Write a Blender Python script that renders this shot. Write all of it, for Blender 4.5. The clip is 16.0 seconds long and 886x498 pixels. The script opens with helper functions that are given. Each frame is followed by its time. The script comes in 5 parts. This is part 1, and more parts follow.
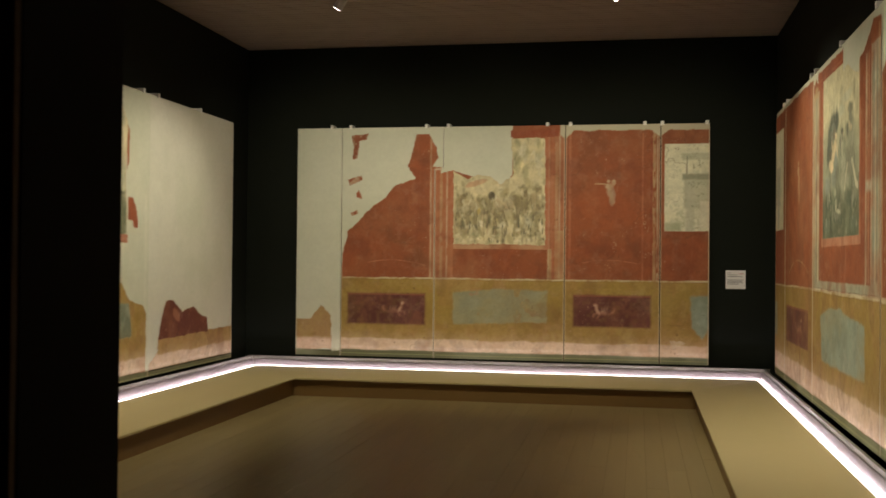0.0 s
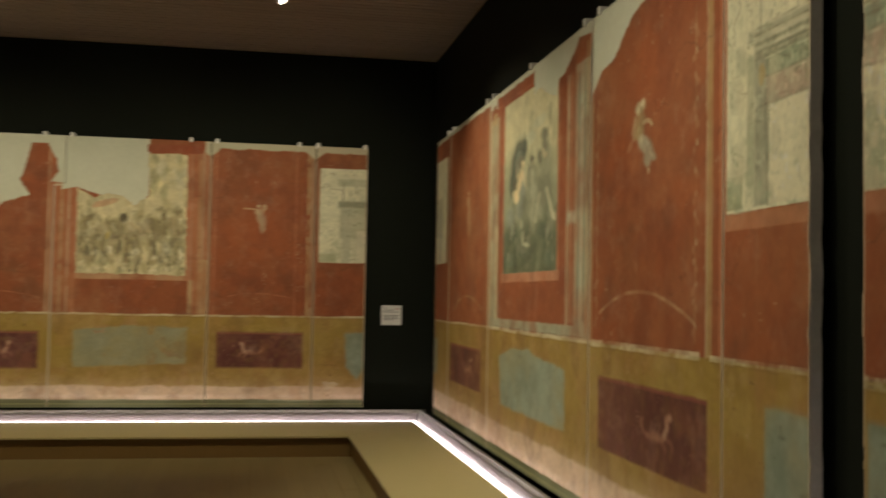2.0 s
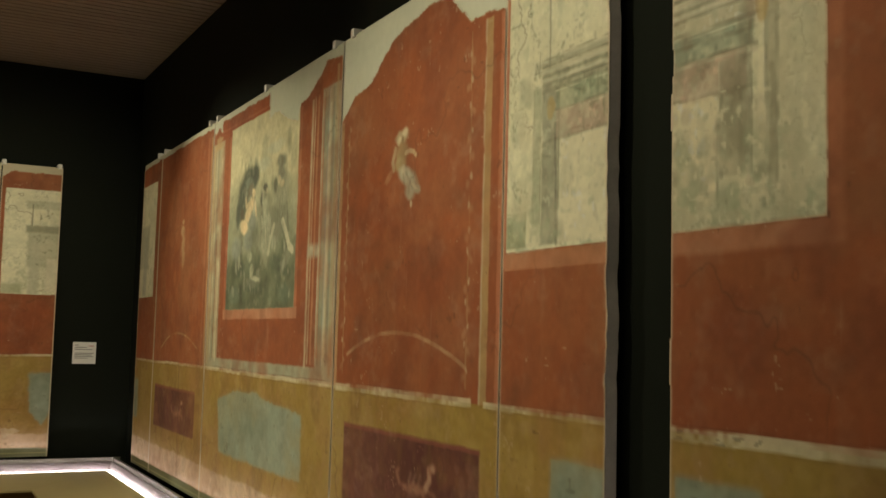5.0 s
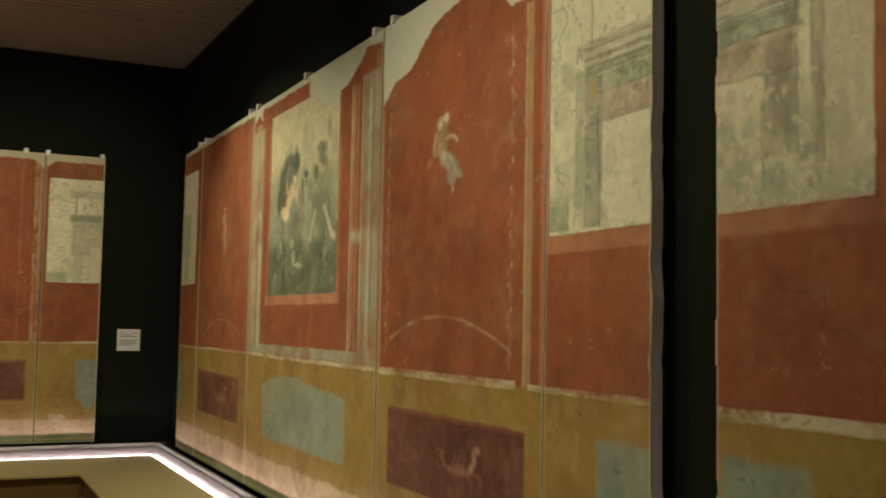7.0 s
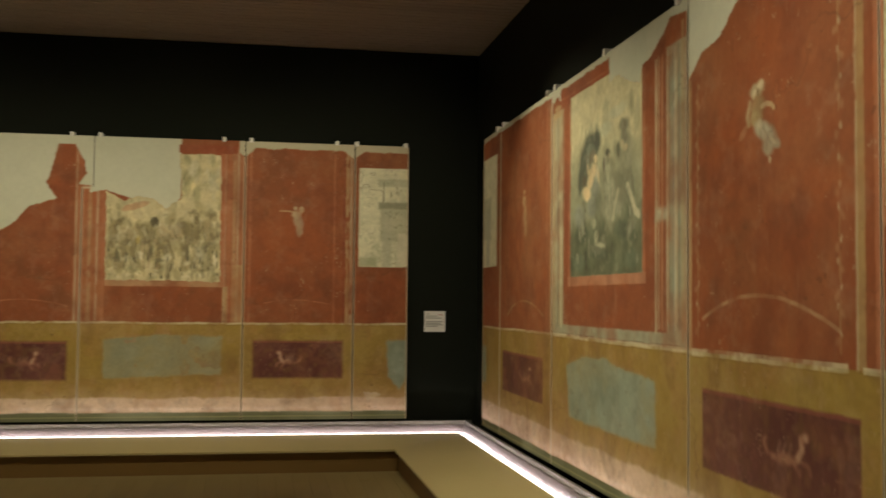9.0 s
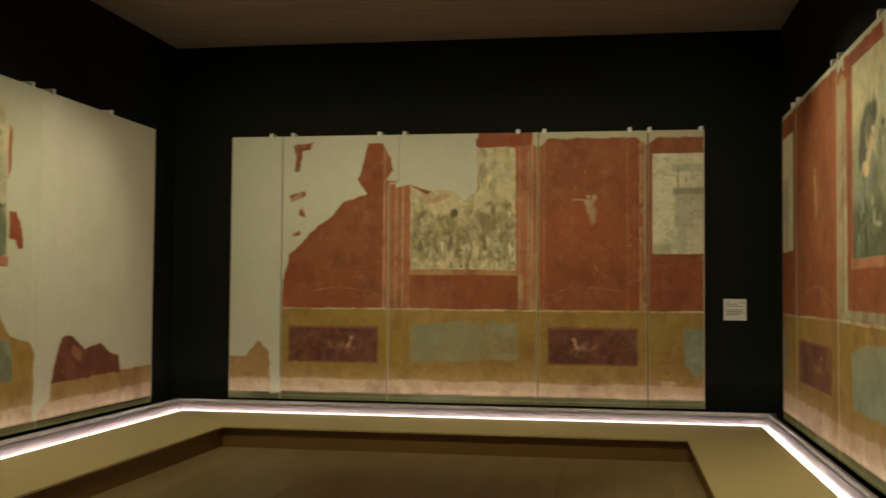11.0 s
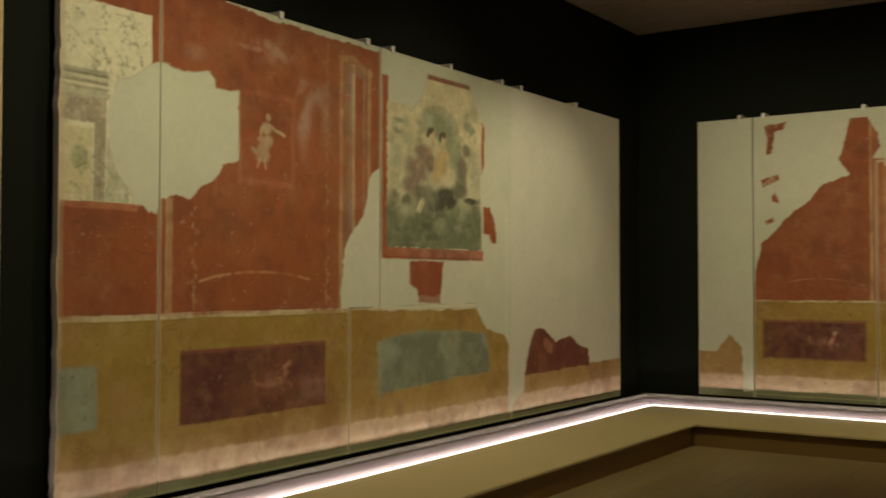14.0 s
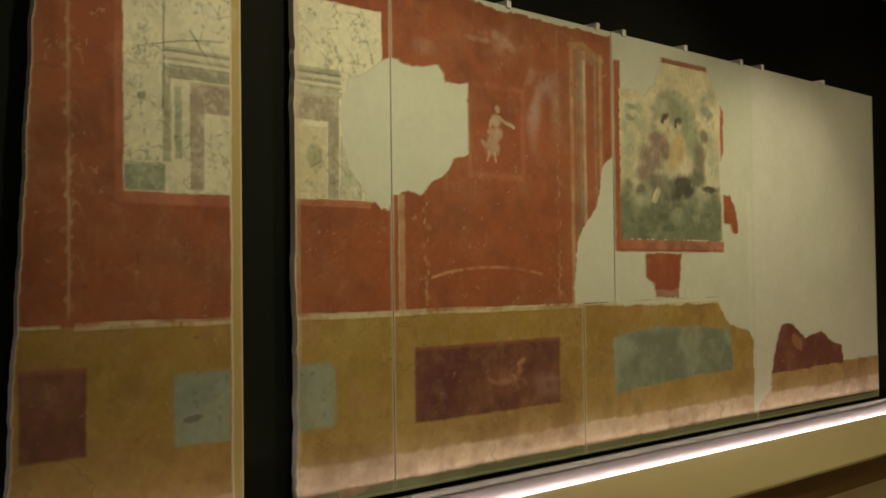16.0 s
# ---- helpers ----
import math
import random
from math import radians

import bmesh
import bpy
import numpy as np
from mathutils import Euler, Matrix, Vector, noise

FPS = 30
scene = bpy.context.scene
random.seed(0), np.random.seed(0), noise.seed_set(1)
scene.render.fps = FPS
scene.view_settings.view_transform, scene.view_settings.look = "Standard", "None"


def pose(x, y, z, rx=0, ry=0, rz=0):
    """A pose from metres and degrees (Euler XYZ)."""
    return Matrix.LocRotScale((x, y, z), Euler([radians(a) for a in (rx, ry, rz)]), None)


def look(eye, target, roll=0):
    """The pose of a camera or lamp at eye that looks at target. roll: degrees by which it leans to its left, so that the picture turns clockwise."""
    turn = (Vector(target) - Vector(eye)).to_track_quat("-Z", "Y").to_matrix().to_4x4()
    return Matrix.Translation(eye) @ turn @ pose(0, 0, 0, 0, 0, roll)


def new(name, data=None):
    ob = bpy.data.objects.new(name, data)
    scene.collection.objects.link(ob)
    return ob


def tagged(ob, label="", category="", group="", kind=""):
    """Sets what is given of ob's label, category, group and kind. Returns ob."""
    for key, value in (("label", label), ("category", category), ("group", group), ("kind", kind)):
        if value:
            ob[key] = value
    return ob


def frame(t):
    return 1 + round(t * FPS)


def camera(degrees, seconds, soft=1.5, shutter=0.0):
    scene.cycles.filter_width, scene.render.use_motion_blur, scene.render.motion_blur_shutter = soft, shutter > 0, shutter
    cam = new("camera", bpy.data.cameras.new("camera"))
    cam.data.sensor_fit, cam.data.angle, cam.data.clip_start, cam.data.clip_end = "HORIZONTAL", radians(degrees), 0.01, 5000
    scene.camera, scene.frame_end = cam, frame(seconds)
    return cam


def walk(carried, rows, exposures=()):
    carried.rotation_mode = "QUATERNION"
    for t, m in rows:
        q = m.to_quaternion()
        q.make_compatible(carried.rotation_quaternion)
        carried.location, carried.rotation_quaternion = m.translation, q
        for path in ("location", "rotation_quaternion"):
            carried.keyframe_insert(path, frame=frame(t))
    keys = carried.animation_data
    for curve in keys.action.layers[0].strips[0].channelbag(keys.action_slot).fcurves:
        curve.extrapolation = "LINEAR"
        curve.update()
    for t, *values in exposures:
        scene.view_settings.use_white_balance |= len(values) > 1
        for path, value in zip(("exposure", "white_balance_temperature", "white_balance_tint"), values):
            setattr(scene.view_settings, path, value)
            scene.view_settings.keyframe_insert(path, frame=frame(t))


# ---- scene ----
cam = camera(45.74, 16.0, soft=1.6, shutter=0.45)
PATH = [
    (0, pose(0.801, -2.315, 1.579, 90.64, 0, 10.52) @ pose(0, 0, 0, 0, 0, 0.57)),
    (0.5, pose(0.687, -1.974, 1.589, 91.01, 0, 8.11) @ pose(0, 0, 0, 0, 0, 0.54)),
    (1, pose(0.577, -1.652, 1.591, 91.41, 0, 3.65) @ pose(0, 0, 0, 0, 0, 0.64)),
    (1.5, pose(0.468, -1.372, 1.595, 92.04, 0, -2.92) @ pose(0, 0, 0, 0, 0, 0.74)),
    (2, pose(0.385, -1.159, 1.600, 92.63, 0, -10.36) @ pose(0, 0, 0, 0, 0, 1.06)),
    (2.5, pose(0.340, -1.011, 1.606, 93.37, 0, -16.83) @ pose(0, 0, 0, 0, 0, 1.51)),
    (3, pose(0.294, -0.900, 1.615, 94.00, 0, -21.74) @ pose(0, 0, 0, 0, 0, 1.49)),
    (3.5, pose(0.258, -0.789, 1.618, 94.68, 0, -25.09) @ pose(0, 0, 0, 0, 0, 1.56)),
    (3.7, pose(0.248, -0.750, 1.619, 94.97, 0, -25.97) @ pose(0, 0, 0, 0, 0, 1.82)),
    (6, pose(0.181, -0.634, 1.620, 94.72, 0, -27.83) @ pose(0, 0, 0, 0, 0, 1.37)),
    (6.5, pose(0.173, -0.644, 1.618, 94.41, 0, -27.49) @ pose(0, 0, 0, 0, 0, 1.13)),
    (7, pose(0.157, -0.658, 1.609, 94.10, 0, -25.65) @ pose(0, 0, 0, 0, 0, 1.06)),
    (7.5, pose(0.123, -0.657, 1.608, 93.79, 0, -22.10) @ pose(0, 0, 0, 0, 0, 0.86)),
    (8, pose(0.097, -0.640, 1.604, 93.50, 0, -18.08) @ pose(0, 0, 0, 0, 0, 0.78)),
    (8.5, pose(0.092, -0.608, 1.602, 93.17, 0, -14.01) @ pose(0, 0, 0, 0, 0, 0.62)),
    (9, pose(0.101, -0.562, 1.606, 92.84, 0, -9.91) @ pose(0, 0, 0, 0, 0, 0.56)),
    (11.5, pose(0.802, -0.628, 1.546, 92.06, 0, 13.92) @ pose(0, 0, 0, 0, 0, 0.38)),
    (12, pose(0.747, -0.481, 1.548, 91.97, 0, 18.12) @ pose(0, 0, 0, 0, 0, 0.30)),
    (12.5, pose(0.679, -0.378, 1.556, 91.93, 0, 22.31) @ pose(0, 0, 0, 0, 0, 0.25)),
    (13, pose(0.618, -0.317, 1.567, 91.79, 0, 26.41) @ pose(0, 0, 0, 0, 0, 0.31)),
    (13.5, pose(0.562, -0.300, 1.568, 91.73, 0, 30.14) @ pose(0, 0, 0, 0, 0, 0.31)),
    (14, pose(0.512, -0.264, 1.564, 91.71, 0, 34.04) @ pose(0, 0, 0, 0, 0, 0.05)),
    (14.5, pose(0.455, -0.214, 1.555, 91.75, 0, 38.06) @ pose(0, 0, 0, 0, 0, -0.05)),
    (15, pose(0.405, -0.164, 1.545, 91.80, 0, 41.86) @ pose(0, 0, 0, 0, 0, -0.18)),
    (15.5, pose(0.372, -0.136, 1.550, 91.68, 0, 44.67) @ pose(0, 0, 0, 0, 0, -0.49)),
    (16, pose(0.353, -0.128, 1.559, 91.53, 0, 46.40) @ pose(0, 0, 0, 0, 0, -0.72)),
]
walk(cam, PATH, [(0.0, 0.26, 6200, 12), (0.5, 0.08, 6300, 12), (1.0, 0.0, 6420, 10), (2.0, 0.02, 6480, 8), (3.5, 0.18, 6480, 6), (6.0, 0.18, 6500, 5), (8.0, 0.10, 6550, 6), (9.0, 0.02, 6630, 7),
                 (11.5, -0.16, 6980, 6), (12.5, -0.24, 7000, 6), (14.0, -0.22, 6950, 5), (15.0, -0.10, 6850, 4), (16.0, 0.0, 6750, 4)])

# ---- room numbers (metres) ----
XL, XR, YB = -3.97, 2.27, 10.20        # faces of the fresco panels
STAND = 0.10                            # panel face to wall
WL, WR, WB = XL - STAND, XR + STAND, YB + STAND
CEIL = 4.22
ZB, ZT = 0.398, 3.205                    # bottom and top of the panels
DADO = 1.365
JAMB_X, JAMB_Y0, JAMB_Y1 = 0.015, -1.09, -0.81

# ---- world and lights ----
world = bpy.data.worlds.new("night")
scene.world = world
world.use_nodes = True
world.node_tree.nodes["Background"].inputs["Color"].default_value = (0.02, 0.018, 0.014, 1)
world.node_tree.nodes["Background"].inputs["Strength"].default_value = 0.2
LIGHT = (1.0, 0.895, 0.64)
POWER = 185.0
LED_COLOUR, LED_POWER = (1.0, 0.89, 0.89, 1), 60.0
LZ = 4.152
SPOTS = [((-2.75, 6.90, LZ), (-2.8, 10.2, 1.55), 1.0), ((-0.85, 6.90, LZ), (-0.8, 10.2, 1.55), 1.0), ((1.05, 6.90, LZ), (1.0, 10.2, 1.55), 1.0),
         # the last lamp of each side row is added, unseen, to brighten slab ends
         ((0.55, 7.75, LZ), (XR, 7.0, 1.4), 1.05), ((-0.1, 5.5, LZ), (XR, 6.2, 1.0), 1.12), ((-0.1, 3.75, LZ), (XR, 4.0, 1.3), 1.05), ((-0.1, 2.2, LZ), (XR, 2.1, 2.3), 0.74), ((-0.1, 0.55, LZ), (XR, 2.2, 1.7), 0.24),
         ((-2.12, 7.75, LZ), (XL, 7.6, 0.9), 0.92), ((-1.5, 6.1, LZ), (XL, 6.1, 1.6), 0.82), ((-1.7, 4.4, LZ), (XL, 4.4, 1.5), 0.85), ((-1.7, 2.8, LZ), (XL, 2.9, 2.1), 0.85), ((-1.5, 0.9, LZ), (XL, 2.9, 1.9), 0.16)]
for eye, aim, share in SPOTS:
    lamp = bpy.data.lights.new("spot_beam", "SPOT")
    lamp.energy, lamp.color, lamp.shadow_soft_size = POWER * share, LIGHT, 0.05
    lamp.spot_size, lamp.spot_blend = radians(84), 1.0
    new("spot_beam", lamp).matrix_world = look(Vector(eye) + (Vector(aim) - Vector(eye)).normalized() * 0.13, aim)


# ---- materials ----
def node(tree, kind, **values):
    n = tree.nodes.new(kind)
    for key, value in values.items():
        if isinstance(value, bpy.types.NodeSocket):
            tree.links.new(value, n.inputs[key])
        else:
            n.inputs[key].default_value = value
    return n


def material(name, colour, rough=0.7, vary=0.15, scale=3.0, fine=60.0, bump=0.0, metal=0.0, stretch=(1, 1, 1), attribute="", rand=0.0, spec=0.5):
    """A surface with broad stains and fine grain over a base colour (or over a colour attribute)."""
    m = bpy.data.materials.new(name)
    m.use_nodes = True
    t = m.node_tree
    bsdf = t.nodes["Principled BSDF"]
    where = t.nodes.new("ShaderNodeTexCoord").outputs["Object"]
    mapped = node(t, "ShaderNodeMapping", Vector=where, Scale=stretch).outputs["Vector"]
    broad = node(t, "ShaderNodeTexNoise", Vector=mapped, Scale=scale, Detail=5.0, Roughness=0.6).outputs["Fac"]
    grain = node(t, "ShaderNodeTexNoise", Vector=mapped, Scale=fine, Detail=4.0, Roughness=0.7).outputs["Fac"]
    a = t.nodes.new("ShaderNodeMath")
    a.operation = "MULTIPLY_ADD"
    t.links.new(broad, a.inputs[0])
    a.inputs[1].default_value, a.inputs[2].default_value = 2 * vary, 1 - vary
    b = t.nodes.new("ShaderNodeMath")
    b.operation = "MULTIPLY_ADD"
    t.links.new(grain, b.inputs[0])
    b.inputs[1].default_value, b.inputs[2].default_value = 1.2 * vary, 1 - 0.6 * vary
    c = t.nodes.new("ShaderNodeMath")
    c.operation = "MULTIPLY"
    t.links.new(a.outputs[0], c.inputs[0])
    t.links.new(b.outputs[0], c.inputs[1])
    factor = c.outputs[0]
    if rand:
        info = t.nodes.new("ShaderNodeObjectInfo").outputs["Random"]
        d = t.nodes.new("ShaderNodeMath")
        d.operation = "MULTIPLY_ADD"
        t.links.new(info, d.inputs[0])
        d.inputs[1].default_value, d.inputs[2].default_value = 2 * rand, 1 - rand
        e = t.nodes.new("ShaderNodeMath")
        e.operation = "MULTIPLY"
        t.links.new(factor, e.inputs[0])
        t.links.new(d.outputs[0], e.inputs[1])
        factor = e.outputs[0]
    scaled = t.nodes.new("ShaderNodeVectorMath")
    scaled.operation = "SCALE"
    if attribute:
        at = t.nodes.new("ShaderNodeAttribute")
        at.attribute_name = attribute
        t.links.new(at.outputs["Color"], scaled.inputs[0])
    else:
        scaled.inputs[0].default_value = colour
    t.links.new(factor, scaled.inputs["Scale"])
    t.links.new(scaled.outputs[0], bsdf.inputs["Base Color"])
    bsdf.inputs["Roughness"].default_value, bsdf.inputs["Metallic"].default_value = rough, metal
    bsdf.inputs["Specular IOR Level"].default_value = spec
    if bump:
        bm_ = node(t, "ShaderNodeBump", Height=grain, Strength=bump, Distance=0.004)
        t.links.new(bm_.outputs["Normal"], bsdf.inputs["Normal"])
    return m


def glow(name, colour, strength):
    m = bpy.data.materials.new(name)
    m.use_nodes = True
    bsdf = m.node_tree.nodes["Principled BSDF"]
    bsdf.inputs["Emission Color"].default_value, bsdf.inputs["Emission Strength"].default_value = colour, strength
    bsdf.inputs["Base Color"].default_value = (0.8, 0.8, 0.8, 1)
    return m


FRESCO = material("fresco paint", (1, 1, 1), 0.72, 0.05, 4.0, 90.0, 0.2, attribute="paint", spec=0.25)
SLAB = material("fresco backing", (0.58, 0.53, 0.47), 0.85, 0.25, 6.0, 50.0, 0.5)
BLACK = material("black green wall paint", (0.0075, 0.0090, 0.0058), 0.8, 0.2, 1.2, 70.0, 0.05, spec=0.12)
BROWN = material("dark brown wall paint", (0.13, 0.075, 0.025), 0.8, 0.2, 1.5, 60.0, 0.05)
CEILING = material("brown grey ceiling", (0.285, 0.22, 0.165), 0.8, 0.22, 1.5, 40.0, 0.05, stretch=(0.3, 4, 1))
PLANK = material("oak floor plank", (0.225, 0.168, 0.070), 0.42, 0.16, 2.0, 30.0, 0.04, stretch=(6, 0.5, 1), rand=0.06)
UNDER = material("floor joint", (0.10, 0.075, 0.035), 0.9, 0.1)
TAN = material("tan painted board", (0.42, 0.345, 0.165), 0.55, 0.06, 1.2, 50.0, 0.04)
FRONT = material("brown plinth front", (0.17, 0.098, 0.026), 0.55, 0.08, 1.5, 50.0, 0.04)
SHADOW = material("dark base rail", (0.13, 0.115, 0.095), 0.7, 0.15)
CHANNEL = material("pale metal channel", (0.125, 0.102, 0.102), 0.5, 0.05, 3.0, 60.0)
DIFFUSER = glow("lit diffuser", LED_COLOUR, 3.5)
HIDDEN_EMITTER = glow("hidden strip emitter", LED_COLOUR, LED_POWER)
CLIP = material("white plastic clip", (0.72, 0.70, 0.64), 0.45, 0.04)
CARD = material("white label card", (0.72, 0.70, 0.66), 0.6, 0.03)
INK = material("grey printed text", (0.20, 0.19, 0.18), 0.7, 0.05)
REDINK = material("red printed text", (0.42, 0.09, 0.06), 0.7, 0.05)
LAMPBODY = material("white lamp housing", (0.55, 0.52, 0.48), 0.4, 0.04)
LENS = glow("lamp lens", (1.0, 0.93, 0.86, 1), 30.0)


# ---- mesh helpers ----
def add_box(bm, a, b, bevel=0.0):
    made = bmesh.ops.create_cube(bm, size=1)["verts"]
    for v in made:
        v.co = [a[i] if v.co[i] < 0 else b[i] for i in range(3)]
    if bevel:
        edges = {e for v in made for e in v.link_edges}
        bmesh.ops.bevel(bm, geom=list(edges), offset=bevel, segments=2, affect="EDGES", profile=0.5)


def part(name, bm, mat, parent=None, label=""):
    me = bpy.data.meshes.new(name)
    bm.to_mesh(me)
    bm.free()
    me.materials.append(mat)
    ob = new(name, me)
    if parent:
        ob.parent = parent
    if label:
        ob["label"] = label
    return ob


def box(name, a, b, mat, parent=None, label="", bevel=0.0):
    bm = bmesh.new()
    add_box(bm, a, b, bevel)
    return part(name, bm, mat, parent, label)


def empty(name, place=(0, 0, 0)):
    ob = new(name)
    ob.location = place
    return ob


# ---- the shell of the room ----
tagged(box("wall_north", (WL - 0.2, WB, 0), (WR + 0.2, WB + 0.2, CEIL), BLACK), "matt black green painted gallery wall behind frescoes", "wall", kind="structure")
tagged(box("wall_east", (WR, -6.2, 0), (WR + 0.2, WB, CEIL), BLACK), "matt black green painted gallery side wall", "wall", kind="structure")
tagged(box("wall_west", (WL - 0.2, -6.2, 0), (WL, WB, CEIL), BLACK), "matt black green painted gallery side wall", "wall", kind="structure")
tagged(box("wall_south", (WL, -6.2, 0), (WR, -6.0, CEIL), BROWN), "dark brown wall closing the passage", "wall", kind="structure")
tagged(box("wall_entrance_west", (WL, JAMB_Y0 + 0.012, 0), (JAMB_X, JAMB_Y1, CEIL), BLACK), "black painted partition wall beside the entrance opening", "wall", kind="structure")
tagged(box("wall_entrance_west_outside", (WL, JAMB_Y0 - 0.004, 0), (JAMB_X - 0.002, JAMB_Y0 + 0.010, CEIL), BROWN), "dark brown outer face of the entrance partition", "wall", kind="structure")
tagged(box("wall_entrance_east", (2.12, JAMB_Y0, 0), (WR, JAMB_Y1, CEIL), BLACK), "black painted partition wall beside the entrance opening", "wall", kind="structure")

bm = bmesh.new()
add_box(bm, (WL - 0.2, -6.2, CEIL + 0.026), (WR + 0.2, WB + 0.2, CEIL + 0.1))
y = 4.0
while y < WB - 0.05:
    add_box(bm, (WL + 0.001, y, CEIL), (WR - 0.001, y + 0.08, CEIL + 0.0255))
    y += 0.10
tagged(part("ceiling", bm, CEILING), "brown grey ceiling of narrow ribbed boards", "ceiling", kind="structure")

floor = tagged(box("floor", (WL - 0.2, -6.2, -0.12), (WR + 0.2, WB + 0.2, -0.006), UNDER), "polished tan oak plank floor", "floor", kind="structure")

# ---- plinth with the light strips ----
LEDO, PLO = 0.128, 0.887                # strip and plinth edge, in front of the panels
PLZ, PLB = 0.209, 0.262                 # plinth height at its front edge and at the strip
Y0 = JAMB_Y1 + 0.004


def slope(x, y):
    d = min(x - XL, XR - x, YB - y)
    return PLB + (PLZ - PLB) * min(1, max(0, (d - LEDO) / (PLO - LEDO)))


plinth = tagged(empty("plinth", (0, YB - 0.5, 0)), "low tan painted barrier plinth around the floor", "plinth")


def rooted(ob):
    ob.matrix_parent_inverse = plinth.matrix_basis.inverted() if ob.parent == plinth else ob.parent.matrix_basis.inverted()
    return ob


o, p = LEDO, PLO
T = 0.018
tops = {"north": [(XL + o, YB - o), (XR - o, YB - o), (XR - p, YB - p), (XL + p, YB - p)],
        "east": [(XR - o, YB - o), (XR - o, Y0), (XR - p, Y0), (XR - p, YB - p)],
        "west": [(XL + o, YB - o), (XL + p, YB - p), (XL + p, Y0), (XL + o, Y0)]}
for key, outline in tops.items():
    bm = bmesh.new()
    up = [bm.verts.new((x, y, slope(x, y))) for x, y in outline]
    dn = [bm.verts.new((x, y, slope(x, y) - T)) for x, y in outline]
    bm.faces.new(up)
    bm.faces.new(dn[::-1])
    for i in range(4):
        j = (i + 1) % 4
        bm.faces.new((up[i], dn[i], dn[j], up[j]))
    bmesh.ops.recalc_face_normals(bm, faces=bm.faces)
    bmesh.ops.bevel(bm, geom=[e for e in bm.edges if abs(e.verts[0].co.z - PLZ) < 1e-4 and abs(e.verts[1].co.z - PLZ) < 1e-4], offset=0.004, segments=2, affect="EDGES")
    rooted(part("top_board", bm, TAN, plinth))
q = p - 0.045                           # the front boards stand back under the lip
for a, b in (((XL + q - 0.02, YB - q, 0), (XR - q + 0.02, YB - q + 0.02, PLZ - T)), ((XR - q, Y0, 0), (XR - q + 0.02, YB - q, PLZ - T)), ((XL + q - 0.02, Y0, 0), (XL + q, YB - q, PLZ - T))):
    rooted(box("front_board", a, b, FRONT, plinth, "brown painted front board"))
for a, b in (((XL - 0.02, YB - 0.05, 0), (XR + 0.02, YB - 0.03, ZB - 0.02)), ((XR - 0.05, Y0, 0), (XR - 0.03, YB - 0.05, ZB - 0.02)), ((XL + 0.03, Y0, 0), (XL + 0.05, YB - 0.05, ZB - 0.02))):
    rooted(box("base_rail", a, b, SHADOW, plinth, "dark recessed rail below the panels"))


def strip(name_label, a, b, inward):
    """A pale channel and its glowing diffuser from a to b in plan; inward points into the room."""
    thing = tagged(empty("light_strip", ((a[0] + b[0]) / 2, (a[1] + b[1]) / 2, 0.3)), name_label, "light strip", "light strips on the plinth")
    ix, iy = inward

    def bar(name, d0, d1, z0, z1, mat, label):
        xs = sorted((a[0] + ix * d0, b[0] + ix * d1)) if ix else (a[0] + d1, b[0] - d1)
        ys = sorted((a[1] + iy * d0, b[1] + iy * d1)) if iy else (a[1], b[1] - d1)
        ob = box(name, (xs[0], ys[0], z0), (xs[1], ys[1], z1), mat, thing, label)
        ob.matrix_parent_inverse = thing.matrix_basis.inverted()

    # reflector: a pale sloping face that rises behind the open channel
    bm = bmesh.new()
    ends = []
    for (x, y), s in ((a, 1), (b, -1)):
        ring = []
        for d, z in ((0.122, 0.254), (0.090, 0.254), (0.058, 0.336), (0.052, 0.338), (0.050, 0.24), (0.122, 0.24)):
            ring.append(bm.verts.new((x + ix * d + (s * d if not ix else 0), y + iy * d - (d if ix and s < 0 else 0), z)))
        ends.append(ring)
    for i in range(6):
        j = (i + 1) % 6
        bm.faces.new((ends[0][i], ends[0][j], ends[1][j], ends[1][i]))
    bm.faces.new(ends[0])
    bm.faces.new(ends[1][::-1])
    bmesh.ops.recalc_face_normals(bm, faces=bm.faces)
    part("reflector", bm, CHANNEL, thing, "pale sloping reflector").matrix_parent_inverse = thing.matrix_basis.inverted()
    bar("diffuser", 0.1135, 0.1245, 0.2545, 0.268, DIFFUSER, "glowing white diffuser")
    # unseen emitter added behind the diffuser to light the reflector and panel feet
    bar("hidden_emitter", 0.1115, 0.1130, 0.2555, 0.2672, HIDDEN_EMITTER, "added hidden emitter facing the wall")


strip("glowing white linear light strip on the plinth", (XL, YB), (XR, YB), (0, -1))
strip("glowing white linear light strip on the plinth", (XR, Y0), (XR, YB), (-1, 0))
strip("glowing white linear light strip on the plinth", (XL, Y0), (XL, YB), (1, 0))


